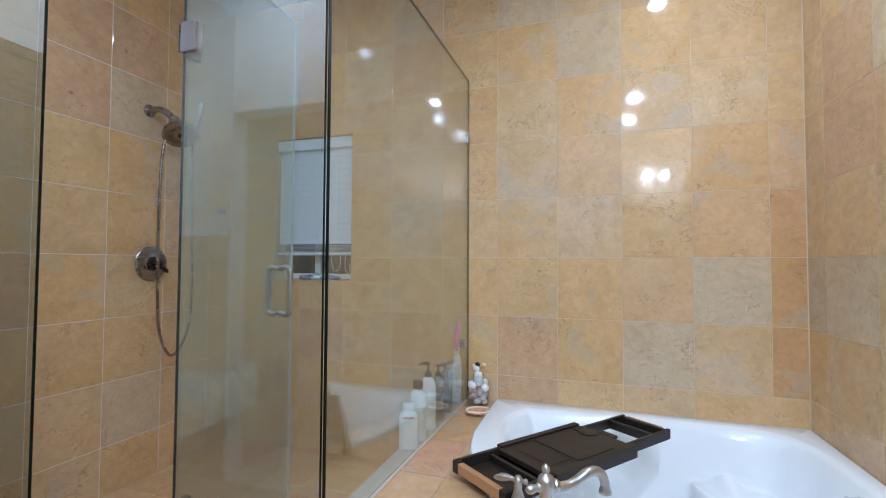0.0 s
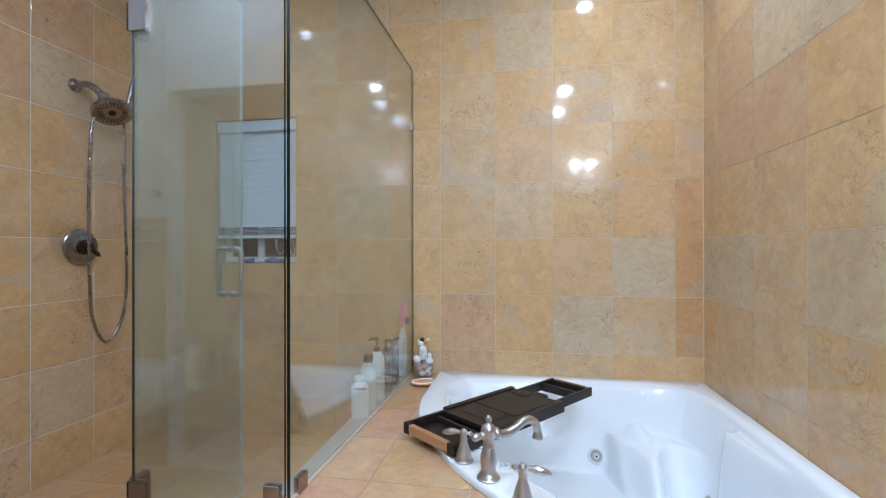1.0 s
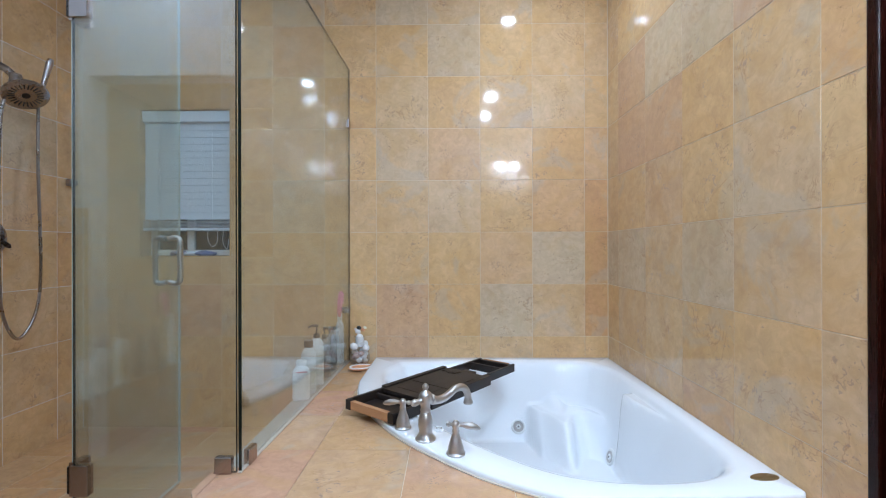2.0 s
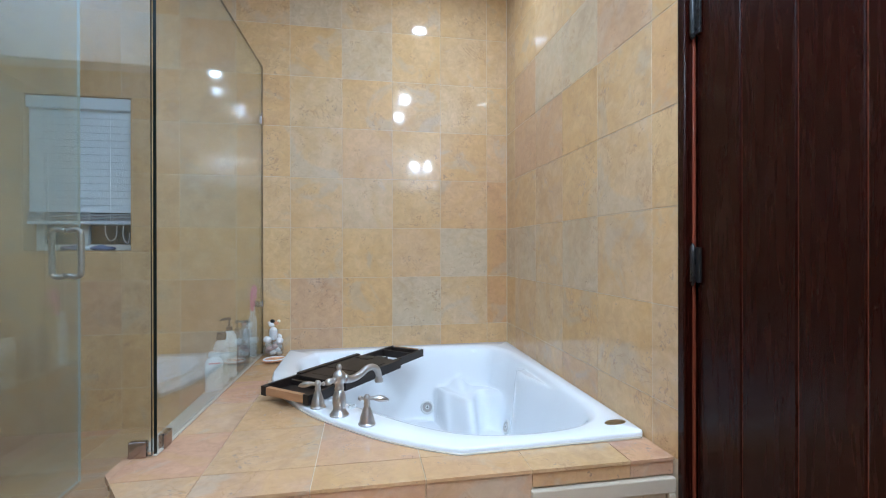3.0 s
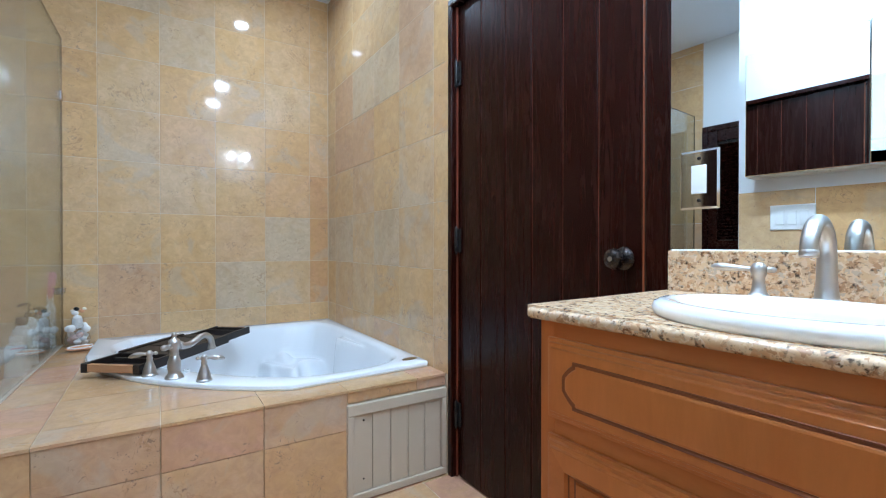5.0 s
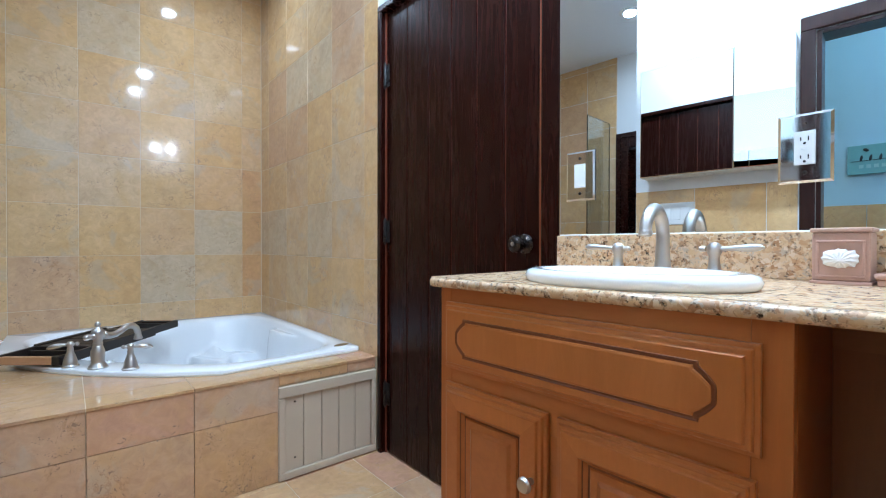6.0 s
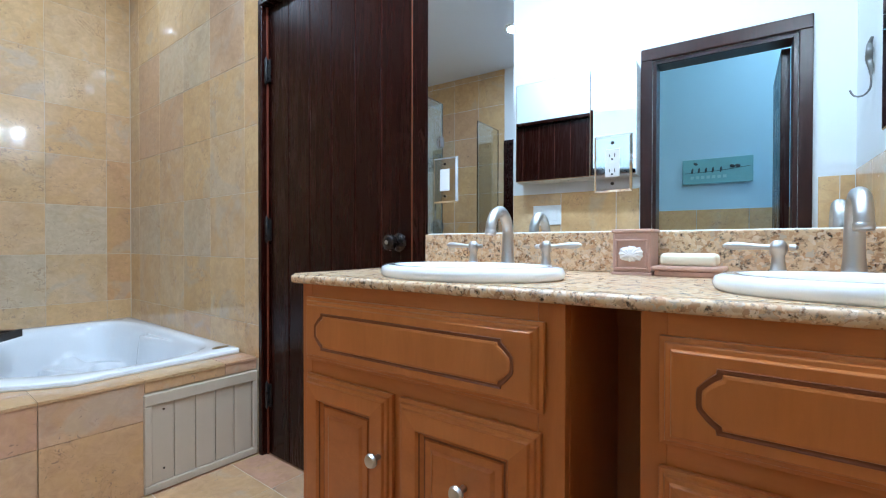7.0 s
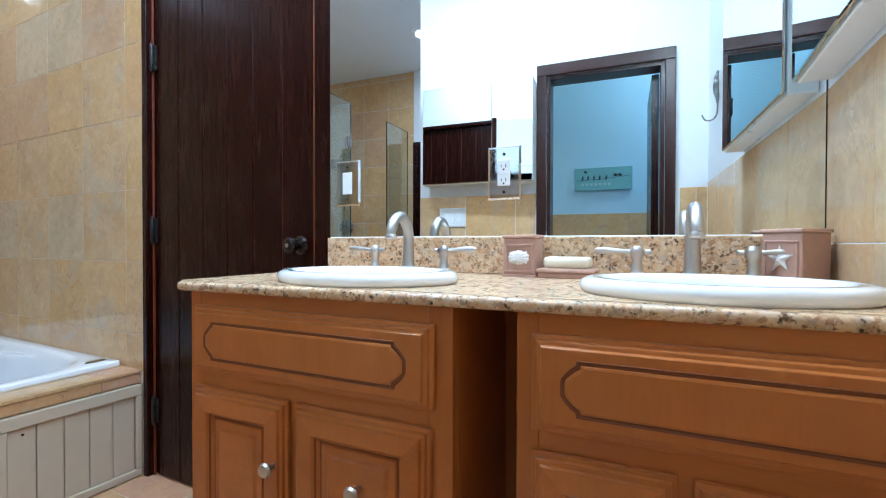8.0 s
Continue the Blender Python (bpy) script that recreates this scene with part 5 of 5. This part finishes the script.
part("hub", lathe([(0.036, 0.016), (0.038, 0.030), (0.034, 0.042), (0.022, 0.046), (0.020, 0.062), (0.016, 0.068), (0, 0.069)], 26), BRONZE, valve, smooth=True)
part("lever", tube([(0.0, -0.005, 0.055), (0.022, -0.022, 0.060), (0.040, -0.036, 0.062), (0.052, -0.046, 0.062)], [0.010, 0.010, 0.012, 0.004], 14), BRONZE, valve, smooth=True)

SY, SZ = 1.415, 1.955
arm = thing("shower_set", "brushed nickel shower head with a hand shower hose", "shower head", pose(WEST, SY, SZ))
part("flange", lathe([(0, 0), (0.032, 0), (0.033, 0.006), (0.020, 0.012), (0.013, 0.016)], 24), SHOWERMETAL, arm, smooth=True, at=basis((0, 0, 0), (0, 1, 0), (0, 0, 1)))
part("arm", tube(curve_pts([(0.0, 0, 0), (0.06, 0.004, 0.004), (0.11, 0.012, -0.018), (0.14, 0.02, -0.05)], 6), 0.017, 14), SHOWERMETAL, arm, smooth=True)
part("diverter", lathe([(0, -0.03), (0.018, -0.03), (0.023, -0.02), (0.023, 0.02), (0.018, 0.03), (0, 0.032)], 20), SHOWERMETAL, arm, smooth=True, at=pose(0.145, 0.022, -0.065, 15, 25, 0))
hd = part("head", lathe([(0, 0.0), (0.082, 0.0), (0.088, 0.004), (0.088, 0.012), (0.078, 0.022), (0.035, 0.036), (0.016, 0.05), (0, 0.052)], 40), SHOWERMETAL, arm, smooth=True, at=pose(0.178, 0.040, -0.135, -16, -32, 0))
for i in range(24):
    a = 2 * math.pi * i / 24
    part("nozzle_slot", bx((0.040, -0.0022, -0.0012), (0.066, 0.0022, 0.0004)), BLACK, hd, at=pose(0, 0, 0, 0, 0, math.degrees(a)))
part("nozzle_eye", lathe([(0.016, -0.0014), (0.016, 0.0004), (0, 0.0004)], 18), BLACK, hd)
part("hand_shower", tube([(0.13, 0.16, -0.10), (0.14, 0.17, -0.04), (0.15, 0.18, 0.03), (0.158, 0.186, 0.075), (0.162, 0.19, 0.10)], [0.010, 0.011, 0.013, 0.016, 0.012], 14), SHOWERMETAL, arm, "brushed nickel hand shower", True)
hose = curve_pts([(0.13, 0.025, -0.095), (0.10, 0.0, -0.22), (0.085, 0.0, -0.60), (0.085, 0.005, -1.0), (0.08, 0.03, -1.18), (0.08, 0.10, -1.29), (0.09, 0.18, -1.18), (0.10, 0.20, -0.95), (0.11, 0.175, -0.45), (0.125, 0.16, -0.12)], 10)
part("hose", tube(hose, 0.0075, 10), SHOWERMETAL, arm, "silver flexible hose", True)
sh = thing("body_spray", "small square nickel holder on the shower wall", "holder", pose(WEST, 1.90, 1.478))
part("block", bx((0.0, -0.024, -0.02), (0.030, 0.024, 0.02), 0.006, seg=2), SHOWERMETAL, sh, smooth=True)
part("prong", bx((0.0305, -0.020, -0.012), (0.042, -0.010, 0.012), 0.002), SHOWERMETAL, sh)
part("prong", bx((0.0305, 0.010, -0.012), (0.042, 0.020, 0.012), 0.002), SHOWERMETAL, sh)

# ---- shower window ----
x0, z0, x1, z1 = WIN
win = thing("window_1", "small white window with a half lowered blind", "window", pose(0, NORTH, 0), kind="structure")
for lo, hi in (((x0 + 0.001, 0.002, z0 + 0.001), (x1 - 0.001, 0.155, z0 + 0.010)), ((x0 + 0.001, 0.002, z1 - 0.006), (x1 - 0.001, 0.155, z1 - 0.001)), ((x0 + 0.001, 0.002, z0 + 0.0105), (x0 + 0.008, 0.155, z1 - 0.0065)), ((x1 - 0.008, 0.002, z0 + 0.0105), (x1 - 0.001, 0.155, z1 - 0.0065))):
    part("reveal", bx(lo, hi), STONE, win)
for lo, hi in (((x0 + 0.009, 0.10, z0 + 0.011), (x1 - 0.009, 0.13, z0 + 0.045)), ((x0 + 0.009, 0.10, z1 - 0.045), (x1 - 0.009, 0.13, z1 - 0.007)), ((x0 + 0.009, 0.10, z0 + 0.0455), (x0 + 0.045, 0.13, z1 - 0.0455)), ((x1 - 0.045, 0.10, z0 + 0.0455), (x1 - 0.009, 0.13, z1 - 0.0455)), ((-2.075, 0.095, z0 + 0.0455), (-2.035, 0.125, z1 - 0.0455))):
    part("window_frame", bx(lo, hi, 0.003, seg=2), PLASTIC, win)
pw = part("pane", bx((x0 + 0.046, 0.112, z0 + 0.046), (x1 - 0.046, 0.116, z1 - 0.046)), PANE, win)
pw.visible_shadow = False
blind = thing("window_blind", "white slatted blind lowered most of the way", "blind", pose(0, NORTH + 0.045, 0))
part("head_rail", bx((x0 + 0.010, -0.030, z1 - 0.075), (x1 - 0.010, 0.030, z1 - 0.008), 0.004, seg=2), SLATWHITE, blind)
zs = z1 - 0.095
k = 0
while zs > 1.27:
    part("slat", bx((x0 + 0.012, -0.026, -0.0013), (x1 - 0.012, 0.026, 0.0013), 0.0006), SLATWHITE, blind, at=Matrix.Translation((0, 0, zs)) @ pose(0, 0, 0, 84, 0, 0))
    zs -= 0.041
    k += 1
for i in range(5):
    part("slat", bx((x0 + 0.012, -0.024, -0.0013), (x1 - 0.012, 0.024, 0.0013), 0.0006), SLATWHITE, blind, at=Matrix.Translation((0, 0, 1.232 + i * 0.0085)))
part("bottom_rail", bx((x0 + 0.012, -0.025, 1.208), (x1 - 0.012, 0.025, 1.226), 0.004, seg=2), SLATWHITE, blind)
for x in (x0 + 0.12, x1 - 0.12):
    part("cord", tube([(x, -0.029, 1.215), (x, -0.029, z1 - 0.07)], 0.0016, 6), SLATWHITE, blind, smooth=True)
part("pull_cord", tube(curve_pts([(x1 - 0.14, -0.030, 1.24), (x1 - 0.145, -0.03, 1.16), (x1 - 0.12, -0.03, 1.115), (x1 - 0.09, -0.03, 1.14), (x1 - 0.085, -0.03, 1.22)], 6), 0.002, 6), SLATWHITE, blind, "white looped pull cord", True)
part("pull_cord", tube(curve_pts([(x1 - 0.05, -0.030, 1.23), (x1 - 0.055, -0.03, 1.14), (x1 - 0.03, -0.03, 1.10), (x1 - 0.02, -0.03, 1.16)], 6), 0.002, 6), SLATWHITE, blind, "white looped pull cord", True)
rs = random.Random(8)
rag = thing("folded_cloth", "crumpled blue and white cloth on the window sill", "cloth", pose(-2.02, NORTH + 0.04, z0 + 0.010))
for i, (mm, dx) in enumerate(((DARKCLOTH, -0.06), (SLATWHITE, 0.02), (DARKCLOTH, 0.09))):
    bm = bmesh.new()
    bmesh.ops.create_icosphere(bm, subdivisions=3, radius=0.05, matrix=Matrix.Diagonal((1.2, 0.6, 0.34, 1)))
    for v in bm.verts:
        v.co += 0.010 * noise.noise_vector(v.co * 38 + Vector((i * 7, 0, 0)))
        v.co.z = max(v.co.z, -0.012)
    part("fold", bm, mm, rag, smooth=True, at=pose(dx, 0, 0.012, 0, 0, 20 * i))
yard = solid("backdrop", bx((-4.5, NORTH + 1.6, -0.5), (0.5, NORTH + 1.7, 4.0)), NIGHT, "dim yard wall outside the window", "backdrop", kind="structure")

# ---- things on the vanity ----
def rose_box(at, label, star):
    """A painted wooden tissue box with a shell motif in a framed panel."""
    b = thing("wooden_box", label, "box", at, "painted wooden boxes")
    w, d, h = (0.040, 0.035, 0.108) if star else (0.039, 0.036, 0.100)
    part("body", bx((-w, -d, 0.006), (w, d, h - 0.008), 0.002), ROSEWOOD, b)
    part("foot", bx((-w - 0.003, -d - 0.003, 0), (w + 0.003, d + 0.003, 0.0058), 0.001), ROSEWOOD, b)
    part("lid", bx((-w - 0.003, -d - 0.003, h - 0.0078), (w + 0.003, d + 0.003, h), 0.002), ROSEWOOD, b)
    for lo, hi in (((-w + 0.006, 0.012), (w - 0.006, 0.016)), ((-w + 0.006, h - 0.026), (w - 0.006, h - 0.022)), ((-w + 0.006, 0.0165), (-w + 0.010, h - 0.0265)), ((w - 0.010, 0.0165), (w - 0.006, h - 0.0265))):
        part("moulding", bx((lo[0], -d - 0.003, lo[1]), (hi[0], -d + 0.001, hi[1]), 0.001), ROSEWOOD, b)
    bm = bmesh.new()
    if star:
        top = bm.verts.new((0, 0, 0.009))
        rim = [bm.verts.new(((0.034 if i % 2 == 0 else 0.009) * math.cos(i * math.pi / 5 + 0.35), (0.034 if i % 2 == 0 else 0.009) * math.sin(i * math.pi / 5 + 0.35), 0.0015)) for i in range(10)]
        for i in range(10):
            bm.faces.new((top, rim[i], rim[(i + 1) % 10]))
        bm.faces.new(rim[::-1])
        bmesh.ops.bevel(bm, geom=[e for e in bm.edges], offset=0.0012, segments=2, affect="EDGES")
    else:
        n = 26
        top = bm.verts.new((0, -0.004, 0.010))
        rim = []
        for i in range(n):
            a = 2 * math.pi * i / n
            r = 0.019 * (1 + 0.10 * (i % 2)) * (1.25 if abs(math.cos(a)) > 0.6 else 1.0)
            rim.append(bm.verts.new((r * math.cos(a), r * 0.85 * math.sin(a), 0.0015)))
        mid = [bm.verts.new((v.co.x * 0.6, v.co.y * 0.6, 0.0075 + 0.0012 * (i % 2))) for i, v in enumerate(rim)]
        for i in range(n):
            bm.faces.new((rim[i], rim[(i + 1) % n], mid[(i + 1) % n], mid[i]))
            bm.faces.new((mid[i], mid[(i + 1) % n], top))
        bm.faces.new(rim[::-1])
    part("starfish" if star else "shell_relief", bm, STARWHITE, b, "white starfish relief" if star else "white shell relief", at=basis((0, -d - 0.0005, h * 0.46), (1, 0, 0), (0, 0, 1)))
    return b


rose_box(pose(mirror_x(-1.25) - 0.062, -1.254, COUNTER, 0, 0, -90), "rose painted wooden box with a white shell relief", False)
rose_box(pose(0.446, -1.790, COUNTER, 0, 0, -140), "rose painted wooden box with a white starfish relief", True)
dish = thing("soap_dish", "rose painted wooden soap dish on the granite", "soap dish", pose(mirror_x(-1.36) - 0.070, -1.362, COUNTER))
part("base", bx((-0.040, -0.060, 0.0), (0.040, 0.060, 0.012), 0.002), ROSEWOOD, dish)
part("tray", bx((-0.044, -0.064, 0.0125), (0.044, 0.064, 0.022), 0.003, seg=2), ROSEWOOD, dish)
bar = solid("soap_bar", bx((-0.030, -0.052, 0.0), (0.030, 0.052, 0.026), 0.009, seg=3), SOAP, "cream coloured bar of soap on the dish", "soap", True, at=pose(mirror_x(-1.36) - 0.070, -1.362, COUNTER + 0.0223))


def wall_plate(u0, label, kind_of):
    """A polished plate on the mirror, u0 metres along it."""
    c = thing("wall_plate", label, "wall plate", MM @ Matrix.Translation((u0, 1.152, 0.0062)), "wall plates")
    part("plate", rect_rings(bmesh.new(), [(0.044, 0.069, 0.0), (0.044, 0.069, 0.002), (0.039, 0.064, 0.0055)]), CHROME, c)
    if kind_of == "switch":
        part("rocker", rect_rings(bmesh.new(), [(0.0165, 0.033, 0.005), (0.0165, 0.033, 0.0075), (0.015, 0.0315, 0.0085)]), PLASTIC, c, "white rocker")
    else:
        f = part("socket_face", rect_rings(bmesh.new(), [(0.0165, 0.033, 0.005), (0.0165, 0.033, 0.008), (0.0155, 0.032, 0.0088)]), PLASTIC, c, "white socket face")
        for v in (-0.018, 0.018):
            for uu, hh in ((-0.006, 0.0035), (0.006, 0.0045)):
                part("slot", bx((uu - 0.001, v - hh, 0.0084), (uu + 0.001, v + hh, 0.0092)), BLACK, f)
            part("slot", lathe([(0.0025, 0.0084), (0.0025, 0.0092), (0, 0.0092)], 10), BLACK, f, at=Matrix.Translation((0, v - 0.009, 0)))
        part("button", bx((-0.006, -0.003, 0.0084), (0.006, 0.003, 0.0098), 0.0005), PLASTIC, f)
    for v in (-0.049, 0.049):
        part("screw", lathe([(0.004, 0.005), (0.0042, 0.0066), (0.0028, 0.0072), (0, 0.0072)], 14), BRONZE, c, "small screw", True, at=Matrix.Translation((0, v, 0)))
    return c


wall_plate(0.071, "polished switch plate with a white rocker", "switch")
wall_plate(0.567, "polished socket plate with a white double socket", "socket")


# ---- lamps ----
def downlight(x, y):
    d = thing("recessed_downlight", "round white recessed ceiling lamp, lit", "ceiling light", pose(x, y, CEIL - 0.012), "recessed lamps")
    part("trim_ring", lathe([(0.046, 0.010), (0.056, 0.0), (0.078, 0.004), (0.080, 0.0118)], 32), PLASTIC, d, smooth=True)
    part("lens", lathe([(0, 0.006), (0.045, 0.006), (0.045, 0.0095), (0, 0.0095)], 32), LENS, d, "glowing lens")
    return d


for x, y, _ in DOWNLIGHTS:
    downlight(x, y)
# fitting added to go with the unseen hall fill
downlight(-1.45, -2.0)
vl = thing("vanity_light", "nickel wall lamp with two lit glass bowls", "wall lamp", basis((0.365, SOUTH, 2.36), (-1, 0, 0), (0, 0, 1)))
part("back_plate", bx((-0.13, -0.03, 0.0), (0.13, 0.03, 0.02), 0.006, seg=2), NICKEL, vl)
part("pilot_bulb", lathe([(0, 0.0), (0.010, 0.0), (0.014, 0.012), (0.010, 0.024), (0, 0.028)], 16), WARMBULB, vl, "small warm lit bulb", True, at=basis((0.02, 0.0, 0.021), (1, 0, 0), (0, 1, 0)))
for dx in (-0.095, 0.095):
    a = part("arm", tube([(dx, 0, 0.02), (dx, 0.005, 0.06), (dx, -0.01, 0.085), (dx, -0.035, 0.088)], 0.008, 12), NICKEL, vl, smooth=True)
    part("bowl", lathe([(0.012, 0.0), (0.020, -0.01), (0.036, -0.045), (0.042, -0.075), (0.0415, -0.077), (0.034, -0.045)], 22), BULB, a, "glowing glass bowl", True, at=basis((dx, -0.035, 0.088), (1, 0, 0), (0, 0, -1)))

# ---- doorway opposite, hall ----
cas = thing("door_2", "dark mahogany door casing round an open doorway", "door frame", pose(STUB, 0, 0), kind="structure")
y0c, y1c = HALL_Y0 - 0.050, HALL_Y1 + 0.054
part("casing", bx((-0.005, HALL_Y1 + 0.0005, 0), (0.018, y1c, HALL_TOP + 0.0), 0.004, seg=2), CASINGWOOD, cas)
part("casing", bx((-0.005, y0c, 0), (0.018, HALL_Y0 - 0.0005, HALL_TOP + 0.0), 0.004, seg=2), CASINGWOOD, cas)
part("casing", bx((-0.005, y0c, HALL_TOP + 0.0005), (0.018, y1c, HALL_TOP + 0.062), 0.004, seg=2), CASINGWOOD, cas)
part("jamb", bx((-0.122, HALL_Y1 - 0.018, 0), (-0.0055, HALL_Y1 - 0.0005, HALL_TOP - 0.001), 0.001), CASINGWOOD, cas)
part("jamb", bx((-0.122, HALL_Y0 + 0.0005, 0), (-0.0055, HALL_Y0 + 0.018, HALL_TOP - 0.001), 0.001), CASINGWOOD, cas)
part("jamb", bx((-0.122, HALL_Y0 + 0.0185, HALL_TOP - 0.019), (-0.0055, HALL_Y1 - 0.0185, HALL_TOP - 0.0015), 0.001), CASINGWOOD, cas)
lf = part("door_leaf", bx((-0.70, HALL_Y0 + 0.020, 0.008), (-0.125, HALL_Y0 + 0.056, HALL_TOP - 0.022), 0.002), MAHOGANY, cas, "dark mahogany door standing open")
for z in (0.25, 0.95, 1.62):
    part("hinge", bx((-0.13, HALL_Y0 + 0.0563, z), (-0.10, HALL_Y0 + 0.0585, z + 0.09), 0.0005), BRONZE, lf, "bronze hinge leaf")
sign = thing("wall_sign", "teal board painted with birds on a wire", "wall sign", pose(-1.978, 0, 0))
part("board", bx((0.0, -1.515, 1.375), (0.020, -1.105, 1.545), 0.002), SIGNTEAL, sign)
part("wire", tube(curve_pts([(0.0212, -1.12, 1.452), (0.0212, -1.30, 1.458), (0.0212, -1.50, 1.478)], 6), 0.0016, 6), SIGNINK, sign)
for y, h in ((-1.165, 0.036), (-1.205, 0.036), (-1.247, 0.038), (-1.288, 0.036), (-1.335, 0.036)):
    bm = bmesh.new()
    bmesh.ops.create_icosphere(bm, subdivisions=2, radius=0.02, matrix=Matrix.Diagonal((0.12, 0.32, 0.95, 1)))
    part("bird", bm, SIGNINK, sign, smooth=True, at=pose(0.0215, y, 1.468, 8, 0, 0))
for y in (-1.40, -1.43):
    bm = bmesh.new()
    bmesh.ops.create_icosphere(bm, subdivisions=2, radius=0.02, matrix=Matrix.Diagonal((0.12, 0.8, 0.55, 1)))
    part("bird", bm, SIGNINK, sign, smooth=True, at=pose(0.0215, y, 1.484, 20, 0, 0))
bm = bmesh.new()
bmesh.ops.create_icosphere(bm, subdivisions=2, radius=0.018, matrix=Matrix.Diagonal((0.12, 0.8, 0.5, 1)))
part("bird", bm, SIGNINK, sign, smooth=True, at=pose(0.0215, -1.185, 1.515, 30, 0, 0))
for i in range(7):
    part("letter_bar", bx((0.0202, -1.155 - i * 0.032 - 0.02, 1.41), (0.0212, -1.155 - i * 0.032, 1.43)), SIGNPALE, sign)


def mirror_cabinet(at, widths, z0, z1, depth, label, tilt=()):
    """A wall cabinet with bevelled mirror doors; x along the wall, z out of it."""
    c = thing("medicine_cabinet", label, "mirror cabinet", at, "mirror cabinets")
    total = sum(widths)
    part("case", bx((0.002, z0 - 0.006, 0.0005), (total - 0.002, z1 - 0.002, depth - 0.006), 0.002), PLASTIC, c, "white cabinet case")
    u = 0.0
    for i, w in enumerate(widths):
        h = z1 - z0
        d = part("mirror_door", rect_rings(bmesh.new(), [(w / 2 - 0.001, h / 2, 0.0), (w / 2 - 0.001, h / 2, 0.003), (w / 2 - 0.004, h / 2 - 0.003, 0.0048)]), MIRROR, c, at=Matrix.Translation((u + w / 2, (z0 + z1) / 2, depth - 0.005 + (0.010 if tilt and tilt[i] else 0.003))) @ pose(0, 0, 0, -0.4 if tilt else 0.0, tilt[i] if i < len(tilt) else 0, 0))
        u += w
    return c


mirror_cabinet(basis((STUB, -1.005, 0), (0, 1, 0), (0, 0, 1)), (0.231, 0.432), 1.32, 1.885, 0.10, "mirror cabinet with two doors on the white wall", (-3.7, 0.0))
mirror_cabinet(basis((0.470, SOUTH, 0), (-1, 0, 0), (0, 0, 1)), (0.655,), 1.29, 1.93, 0.062, "mirror cabinet on the wall beside the vanity")
sp = thing("wall_switch", "white plastic switch plate with three rockers", "switch", basis((STUB, -0.498, 1.127), (0, 1, 0), (0, 0, 1)))
part("plate", rect_rings(bmesh.new(), [(0.085, 0.058, 0.0), (0.085, 0.058, 0.003), (0.081, 0.054, 0.006)]), PLASTIC, sp)
for dx in (-0.046, 0.0, 0.046):
    part("rocker", rect_rings(bmesh.new(), [(0.016, 0.033, 0.0055), (0.016, 0.033, 0.008), (0.0145, 0.0315, 0.009)]), PLASTIC, sp, at=Matrix.Translation((dx, 0, 0)))
hk = thing("robe_hook", "grey metal robe hook with a sea horse figure", "hook", basis((-0.63, SOUTH - T, 1.61), (-1, 0, 0), (0, 0, 1)))
part("figure", tube(curve_pts([(0.0, 0.11, 0.008), (0.008, 0.085, 0.014), (-0.004, 0.06, 0.016), (0.006, 0.03, 0.016), (0.0, 0.0, 0.012), (0.0, -0.03, 0.010)], 5), [0.004 + 0.0065 * math.sin(math.pi * min(1, i / 25)) + 0.0012 * (i % 2) for i in range(26)], 12), HOOKMETAL, hk, smooth=True)
part("hook", tube(curve_pts([(0.0, -0.02, 0.010), (0.0, -0.075, 0.012), (0.004, -0.10, 0.030), (0.006, -0.098, 0.055), (0.006, -0.075, 0.068)], 6), 0.0034, 10), HOOKMETAL, hk, smooth=True)


def louvre_door():
    d = thing("louvred_door", "dark mahogany louvred closet door, closed", "door", basis((WEST - T, -0.105, 0), (0, 1, 0), (0, 0, 1)))
    w, h = 0.66, 1.99
    for lo, hi in (((-0.045, 0, 0.0005), (0.0, h + 0.04, 0.03)), ((w, 0, 0.0005), (w + 0.045, h + 0.04, 0.03)), ((0.0002, h - 0.005, 0.0005), (w - 0.0002, h + 0.04, 0.03))):
        part("casing", bx(lo, hi, 0.004, seg=2), MAHOGANY, d)
    for lo, hi in (((0.002, 0.005, 0.0005), (0.075, h - 0.008, 0.022)), ((w - 0.075, 0.005, 0.0005), (w - 0.002, h - 0.008, 0.022)), ((0.0755, 0.005, 0.0005), (w - 0.0755, 0.12, 0.022)), ((0.0755, h - 0.10, 0.0005), (w - 0.0755, h - 0.008, 0.022)), ((0.0755, 0.96, 0.0005), (w - 0.0755, 1.04, 0.022))):
        part("frame_rail", bx(lo, hi, 0.002), MAHOGANY, d)
    me = finish("slat", bx((0.0757, -0.018, -0.003), (w - 0.0757, 0.018, 0.003), 0.001), MAHOGANY)
    z = 0.14
    while z < h - 0.115:
        if not 0.945 < z < 1.055:
            o = new("slat", me)
            o.parent = d
            o.matrix_basis = Matrix.Translation((0, z, 0.011)) @ pose(0, 0, 0, 48, 0, 0)
        z += 0.028
    # black sheet gives the darkness between the slats; no closet is built
    part("backing", bx((0.07, 0.1, 0.0004), (w - 0.07, h - 0.09, 0.002)), BLACK, d, "black sheet standing in for the unlit closet behind the slats")
    return d


louvre_door()
